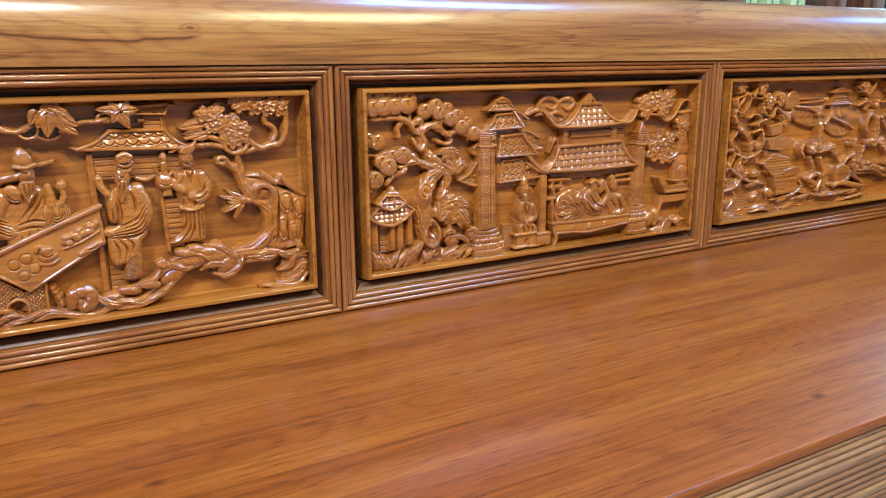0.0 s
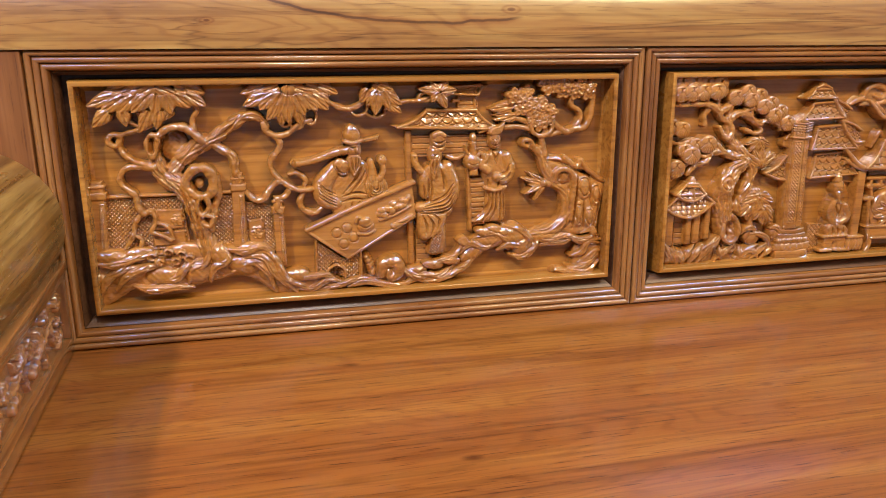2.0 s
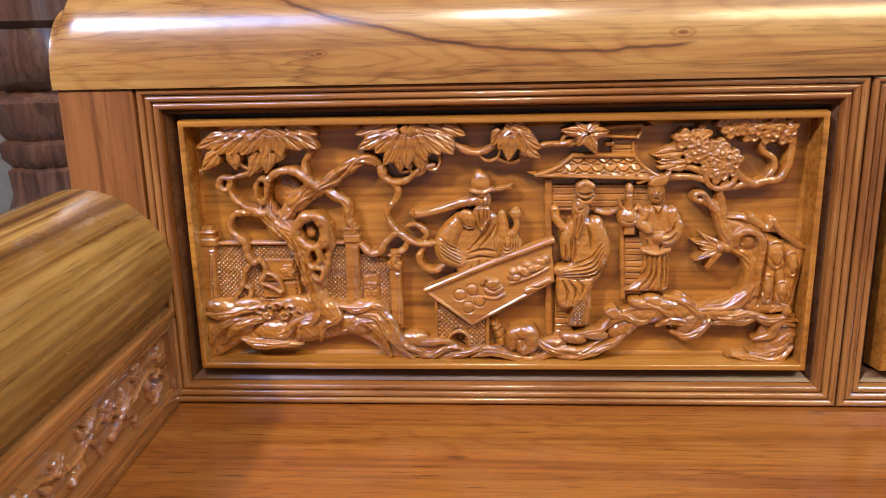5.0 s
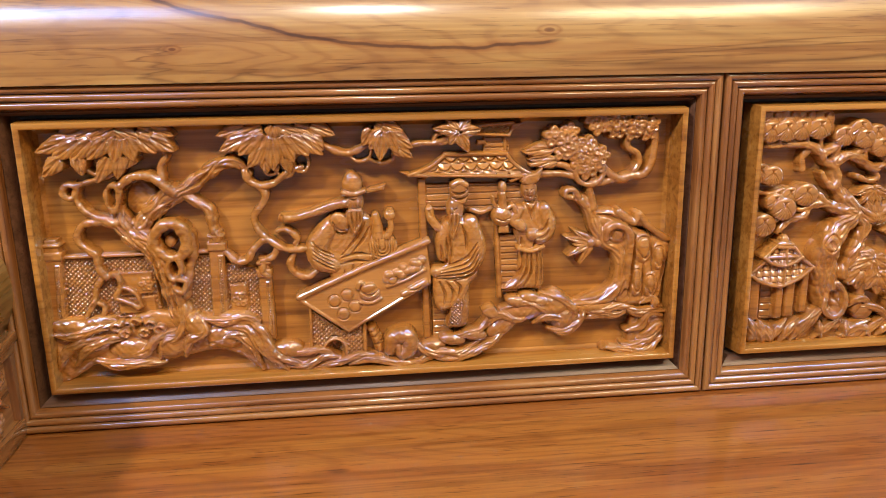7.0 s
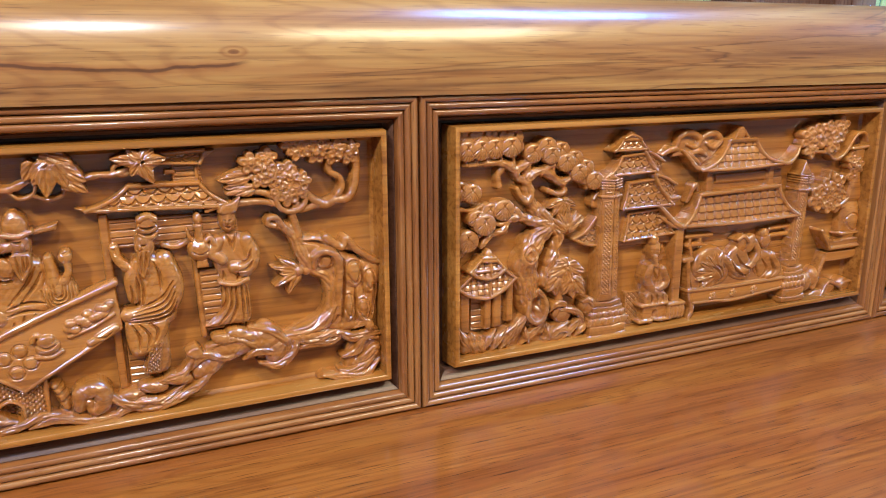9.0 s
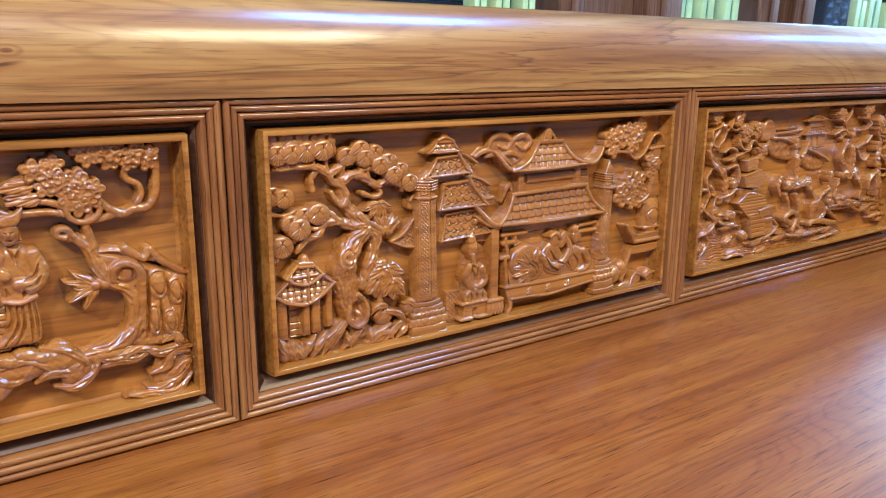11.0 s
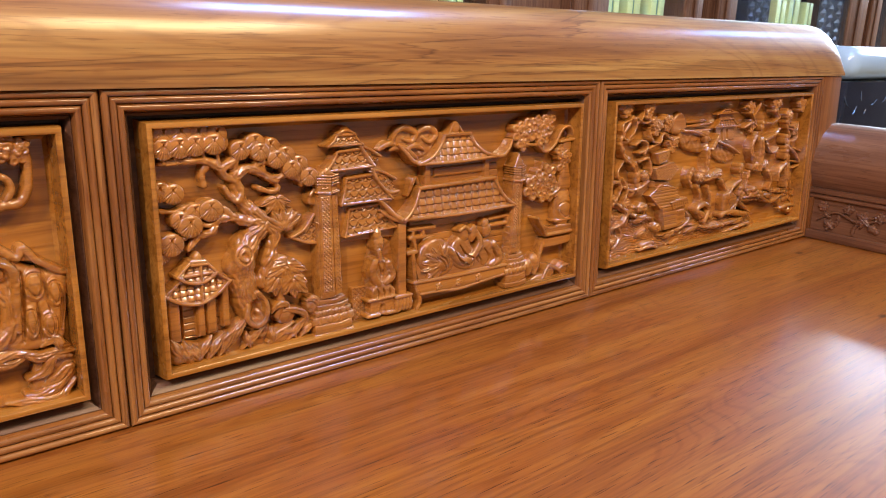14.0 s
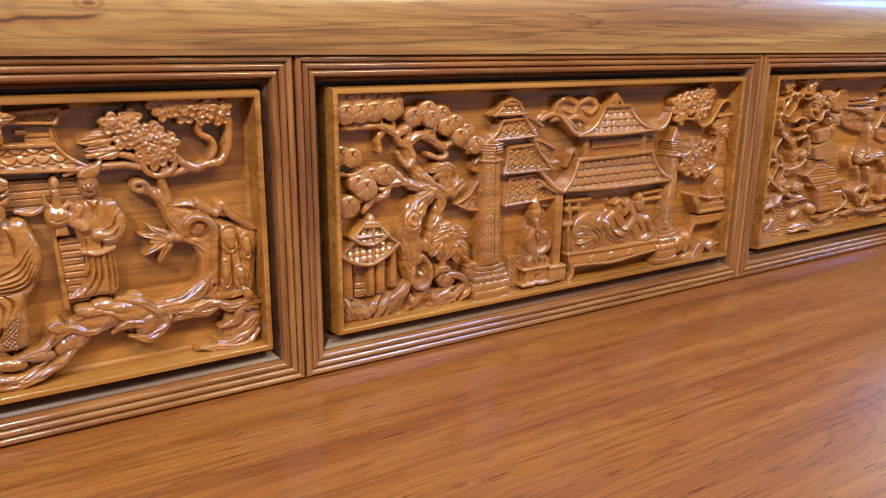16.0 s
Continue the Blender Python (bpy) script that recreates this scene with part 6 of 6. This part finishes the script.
def right_trees():
    c = Carving(0.6, knob=0.15, lines=1.3, slim=0.78)
    for line, r in (([(567, 63), (554, 97), (537, 135), (534, 167), (520, 193), (534, 213)], 6), ([(415, 193), (393, 213), (370, 224)], 4), ([(401, 208), (414, 222), (419, 234)], 3.5), ([(449, 194), (472, 195), (490, 203), (480, 215)], 3.5), ([(526, 183), (557, 176), (566, 191)], 3.5), ([(536, 156), (561, 158), (564, 170), (552, 179)], 3.5), ([(549, 119), (583, 116), (588, 132), (565, 141)], 4), ([(463, 171), (456, 156), (479, 139), (501, 148)], 3.5), ([(526, 110), (558, 105), (589, 109)], 4), ([(375, 190), (396, 197), (415, 192)], 4)):
        c.stroke(line, 0.6 * r, [14, 17, 15])
    c.roughen(0.4, 8, 5.0)
    c.done("bare_tree", 2)
    c = Carving(0.6)
    c.blossoms((471, 230), 17.8, 11.8, 9, 5.3, 21, 31)
    c.blossoms((566, 226), 11.8, 11.8, 6, 5.3, 21, 32)
    c.blossoms((384, 226), 11.8, 7.4, 4, 5.3, 20, 33)
    c.blossoms((521, 205), 10.4, 10.4, 5, 5.3, 21, 34)
    c.blossoms((556, 181), 7.4, 8.9, 4, 4.6, 17, 35)
    c.blossoms((404, 193), 10.4, 10.4, 5, 4.6, 14, 36)
    c.done("leaf_spray", 2)


def foreground():
    c = Carving(0.6, knob=0.15, lines=1.3, slim=0.78)
    c.slab([(7, 1), (9, 73), (33, 96), (83, 87), (129, 63), (170, 35), (242, 41), (328, 35), (422, 30), (447, 0), (281, 1), (134, -1)], 6, 4, smooth=True)
    for q, a, b, t, r in (((24, 97), 18, 13, 15, 30), ((57, 92), 16, 12, 16, 0), ((98, 80), 20, 12, 17, -10), ((23, 71), 14, 14, 15, 60), ((53, 67), 16, 13, 17, -30), ((92, 63), 24, 9, 17, 10), ((101, 39), 20, 12, 14, 20), ((138, 43), 18, 12, 17, -20), ((30, 34), 20, 12, 14, 20), ((178, 29), 24, 8, 16, 20), ((243, 28), 30, 7, 15, 10), ((312, 25), 30, 6, 15, 6), ((385, 24), 26, 7, 16, 10), ((118, 18), 26, 8, 15, 6), ((196, 12), 22, 7, 13, 10), ((67, 106), 16, 10, 15, 0)):
        c.dome(q, a * 0.72, b * 0.7, t, b * 0.6, r)
    for line in ([(13, 107), (41, 87), (77, 69), (129, 59)], [(13, 54), (40, 60), (55, 76), (47, 95)], [(147, 28), (194, 34), (224, 47), (215, 60)], [(226, 36), (286, 25), (348, 25), (422, 30)], [(341, 8), (387, 13), (428, 15)], [(31, 23), (44, 42), (36, 61)], [(96, 11), (118, 15), (146, 9)], [(12, 120), (27, 127), (44, 117)]):
        c.stroke(line, [1.8, 3.4, 3.2, 1.8], [13, 18, 18, 14], grain=0.8)
    c.roughen(0.7, 8, 6.0)
    c.done("carved_rock", 2)
    c = Carving(0.6)
    c.slab([(383, 60), (413, 78), (484, 66), (589, 61), (613, 8), (543, 27), (497, 50), (417, 54)], 11, 4, smooth=True)
    for q, a, b, t, r in (((434, 67), 22, 8, 16, 0), ((429, 76), 12, 8, 18, 0), ((485, 58), 20, 8, 17, -10), ((549, 48), 22, 9, 17, 10), ((576, 23), 18, 9, 15, 20), ((514, 66), 18, 6, 16, 0)):
        c.dome(q, a * 0.72, b * 0.7, t, b * 0.6, r)
    for line in ([(397, 64), (445, 62), (488, 47), (537, 55), (573, 38)], [(494, 65), (540, 60), (581, 48)], [(533, 28), (568, 32), (601, 21)]):
        c.stroke(line, [1.8, 3.6, 3, 1.8], [14, 18, 18, 14], grain=0.8)
    c.roughen(0.6, 8, 7.0)
    c.done("carved_rock", 2)


far_pavilion()
bare_tree()
cottage()
right_trees()
company()
foreground()


# ---- arms: low relief on the inner sides ----


def arm_relief(a, side):
    """A flowering branch with fruit, low relief between the mouldings."""
    c = Carving(0.6)
    c.stroke([(6, 20), (40, 40), (85, 28), (130, 42), (180, 30), (235, 44), (290, 28), (340, 40), (390, 24), (430, 34)], [1.4, 2.6, 2.2, 2.6, 2.2, 2.6, 2.2, 2.6, 2.2, 1.4], 6)
    for i, (u, v, r) in enumerate(((14, 48, 9), (30, 14, 8), (22, 32, 6), (62, 50, 9), (92, 36, 12), (108, 22, 10), (120, 44, 10), (150, 50, 8), (172, 22, 11), (196, 40, 10), (232, 20, 9), (250, 48, 10), (285, 40, 11), (300, 18, 9), (330, 50, 9), (352, 26, 11), (385, 44, 9), (410, 18, 9))):
        if i % 3 == 1:
            c.star((u, v), r * 1.4, r * 0.8, 7, (20, 80, 140, 200, 260, 320), 2)
        elif i % 3 == 0:
            c.blossom((u, v), r, 6.5, 6, 0.3 * i)
        else:
            c.dome((u, v), r * 0.8, r * 0.7, 7.5, 5)
            c.dome((u + r * 0.9, v - r * 0.4), r * 0.6, r * 0.55, 7, 4)
    for u, v in ((45, 24), (75, 16), (140, 24), (160, 40), (212, 28), (268, 24), (318, 34), (370, 16), (398, 34)):
        c.leaf((u, v), 40 + u % 70, 16, 8, 6, 1)
        c.leaf((u, v), -60 - u % 50, 14, 8, 6, 1)
    c.roughen(0.5, 4, 1.0)
    base = ARM_IN - 0.0085

    def spot(u, v, h):
        x = base + h
        return (x if side < 0 else 1.990 - x), -0.024 - u, 0.449 + v
    c.done("carved_branch", 0, "", spot, a, W_ARM_SIDE if a is arms[0] else W_ARM_PLAIN)


arm_relief(arms[0], -1)
arm_relief(arms[1], 1)

# ---- things behind the sofa ----
W_CAB = wood("cabinet_wood", (0.16, 0.06, 0.025), (0.24, 0.095, 0.04), (0.30, 0.13, 0.06), "z", 1.0, 0.35, 0.3, 0.2)
M_DARK = plain("dark_lacquer", (0.012, 0.014, 0.022), 0.25, 0.0, 0.3, 6, 0.4)
M_STUD = plain("stud_lacquer", (0.05, 0.052, 0.065), 0.2, 0.0, 0.2, 8, 0.6)
M_GILT = plain("gilt_paint", (0.55, 0.56, 0.22), 0.2, 0.0, 0.2, 5)
M_JADE = plain("green_edge", (0.05, 0.14, 0.09), 0.3, 0.0, 0.2, 5)
M_PALE = plain("pale_cover", (0.50, 0.62, 0.62), 0.18, 0.0, 0.08, 4, 0.4)
M_FILM = plain("black_cover", (0.015, 0.016, 0.022), 0.12, 0.0, 0.4, 20, 0.8)
# Paler crease colour stands in for the reflections of the crinkled wrap.
M_FILM_GLINT = plain("film_glint", (0.09, 0.11, 0.13), 0.2, 0.0, 0.3, 20, 0.5)
M_OLD = wood("dark_carved_wood", (0.05, 0.02, 0.012), (0.09, 0.036, 0.02), (0.13, 0.055, 0.03), "z", 2.0, 0.35, 0.3, 0.2)
M_GLASS = bpy.data.materials.new("door_glass")
_nt, _g = nodes_of(M_GLASS)
_g.inputs["Base Color"].default_value = (0.85, 0.92, 0.95, 1)
_g.inputs["Roughness"].default_value = 0.02
_g.inputs["Transmission Weight"].default_value = 1.0
_g.inputs["IOR"].default_value = 1.45


def cabinet(x0, x1, lw, rw, bars, lattices, y=1.50, h=2.3):
    """Glazed display cabinet: carcass, one wide door, lattice strips, slim boxes inside."""
    cab = thing("display_cabinet", "tall brown wooden display cabinet with a dark glazed door", "cabinet", pose(0, 0, 0), "cabinets along the wall")
    part("back_board", box(x0 + 0.02, x1 - 0.02, y + 0.38, y + 0.40, 0.05, h - 0.02), M_DARK, cab)
    for a, b in ((x0, x0 + 0.02), (x1 - 0.02, x1)):
        part("side_board", box(a, b, y + 0.02, y + 0.40, 0.05, h), W_CAB, cab)
    part("top_board", box(x0 - 0.01, x1 + 0.01, y - 0.02, y + 0.41, h, h + 0.06, bevel=0.01), W_CAB, cab)
    part("plinth", box(x0, x1, y + 0.02, y + 0.40, 0.0, 0.05), W_CAB, cab)
    for z in (0.45, 0.72, 1.45, 1.85):
        part("shelf", box(x0 + 0.021, x1 - 0.021, y + 0.06, y + 0.378, z, z + 0.02), M_DARK, cab)
    door = part("door", box(x0 + 0.002, x0 + lw, y - 0.002, y + 0.019, 0.06, h - 0.01, bevel=0.006), W_CAB, cab, "glazed door")
    part("door_stile", box(x1 - rw, x1 - 0.002, y - 0.002, y + 0.019, 0.06, h - 0.01, bevel=0.006), W_CAB, door)
    for a, b in ((x0 + 0.35 * lw, x0 + 0.6 * lw), (x1 - 0.6 * rw, x1 - 0.35 * rw)):
        part("bead", box(a, b, y - 0.012, y - 0.003, 0.10, h - 0.05, bevel=0.004), W_CAB, door)
    for z in (0.06, h - 0.09):
        part("door_rail", box(x0 + lw + 0.001, x1 - rw - 0.001, y, y + 0.018, z, z + 0.08, bevel=0.003), W_CAB, door)
    pane = part("pane", box(x0 + lw - 0.004, x1 - rw + 0.004, y + 0.006, y + 0.010, 0.13, h - 0.08), M_GLASS, door)
    pane.visible_shadow = False
    for a, b in lattices:
        strip = part("lattice_strip", box(a, b, y + 0.030, y + 0.036, 0.08, h - 0.03), M_DARK, cab, "black carved diamond strip")
        for i in range(int((h - 0.2) / 0.05)):
            for k in (0, 1, 2):
                bm = bmesh.new()
                u, w = a + (b - a) * (0.18 + 0.32 * k), (b - a) * 0.15
                z = 0.13 + i * 0.05 + 0.025 * (k % 2)
                loft(bm, [[(u - w, y + 0.0295, z), (u, y + 0.0295, z - 0.024), (u + w, y + 0.0295, z), (u, y + 0.0295, z + 0.024)], [(u - w * 0.2, y + 0.018, z), (u, y + 0.018, z - 0.006), (u + w * 0.2, y + 0.018, z), (u, y + 0.018, z + 0.006)]])
                if 0.7 < z < 1.4:
                    part("diamond", bm, M_STUD, strip, smooth=False)
                else:
                    bm.free()
    for a, b, top in bars:
        tube = thing("slim_box", "tall slim pale gold box standing in a cabinet", "box", pose(0, 0, 0), "gold boxes in the cabinets")
        w = b - a
        part("front", box(a, a + 0.42 * w, y + 0.05, y + 0.12, 0.7405, top, bevel=0.004), M_GILT, tube)
        part("edge_band", box(a + 0.43 * w, a + 0.56 * w, y + 0.056, y + 0.12, 0.7405, top - 0.004), M_JADE, tube)
        part("side_strip", box(a + 0.57 * w, b, y + 0.05, y + 0.12, 0.7405, top - 0.002, bevel=0.003), M_GILT, tube)
    return cab


cabinet(0.55, 2.60, 0.10, 0.12, [(2.12, 2.175, 1.30), (2.215, 2.28, 1.30), (2.34, 2.40, 1.30)], [])
cabinet(2.95, 3.87, 0.22, 0.14, [(3.22, 3.30, 1.30), (3.36, 3.45, 1.30), (3.53, 3.63, 1.30)], [])
cabinet(4.00, 5.66, 0.17, 0.24, [(4.65, 4.75, 1.03), (4.78, 4.90, 1.08), (4.98, 5.06, 1.03)], [(4.32, 4.54), (5.10, 5.40)])
cabinet(5.72, 6.90, 0.14, 0.14, [], [])
tagged(part("wall_pier", box(2.615, 2.935, 1.56, 1.9, 0, 2.4), W_CAB, None, smooth=False), "brown panelled wooden pier between the cabinets", "panel", kind="structure")


def chest():
    c = thing("wrapped_chest", "black chest with a pale padded top, wrapped in clear film", "chest")
    part("body", box(3.24, 4.6, 0.50, 1.05, 0.0, 0.684, bevel=0.012), M_FILM, c)
    part("padded_top", box(3.235, 4.605, 0.48, 1.07, 0.686, 0.80, bevel=0.05, segs=5), M_PALE, c, "pale blue-grey padded top")
    g = np.random.RandomState(4)
    for i in range(22):
        bm = bmesh.new()
        x, z = g.uniform(3.28, 4.0), g.uniform(0.56, 0.65)
        d, l = g.uniform(-0.06, 0.06), g.uniform(0.012, 0.04)
        loft(bm, [[(x + d * t, 0.499, z + l * t * t), (x + d * t + 0.002, 0.496, z + l * t * t), (x + d * t + 0.004, 0.499, z + l * t * t)] for t in (0, 0.4, 0.7, 1)])
        part("film_crease", bm, M_FILM_GLINT, c, "", smooth=False)


chest()


def turned_column():
    col = thing("turned_column", "dark brown turned and carved wooden column", "column", pose(-0.325, 0.42, 0))
    bm = bmesh.new()
    prof = [(0.0, 0.06), (0.05, 0.06), (0.06, 0.045), (0.45, 0.040), (0.50, 0.046), (0.56, 0.034), (0.60, 0.034), (0.605, 0.030), (0.62, 0.036), (0.64, 0.036), (0.645, 0.031), (0.665, 0.037), (0.70, 0.040), (0.715, 0.030), (0.73, 0.040), (0.76, 0.044), (0.80, 0.040), (0.81, 0.046), (1.1, 0.046), (1.2, 0.06)]
    rings = [[(2.0 * r * (1 + 0.06 * math.cos(8 * a + 20 * z)) * math.cos(a), 2.0 * r * (1 + 0.06 * math.cos(8 * a + 20 * z)) * math.sin(a), z) for a in [2 * math.pi * i / 48 for i in range(48)]] for z, r in prof]
    part("shaft", loft(bm, rings), M_OLD, col)


turned_column()
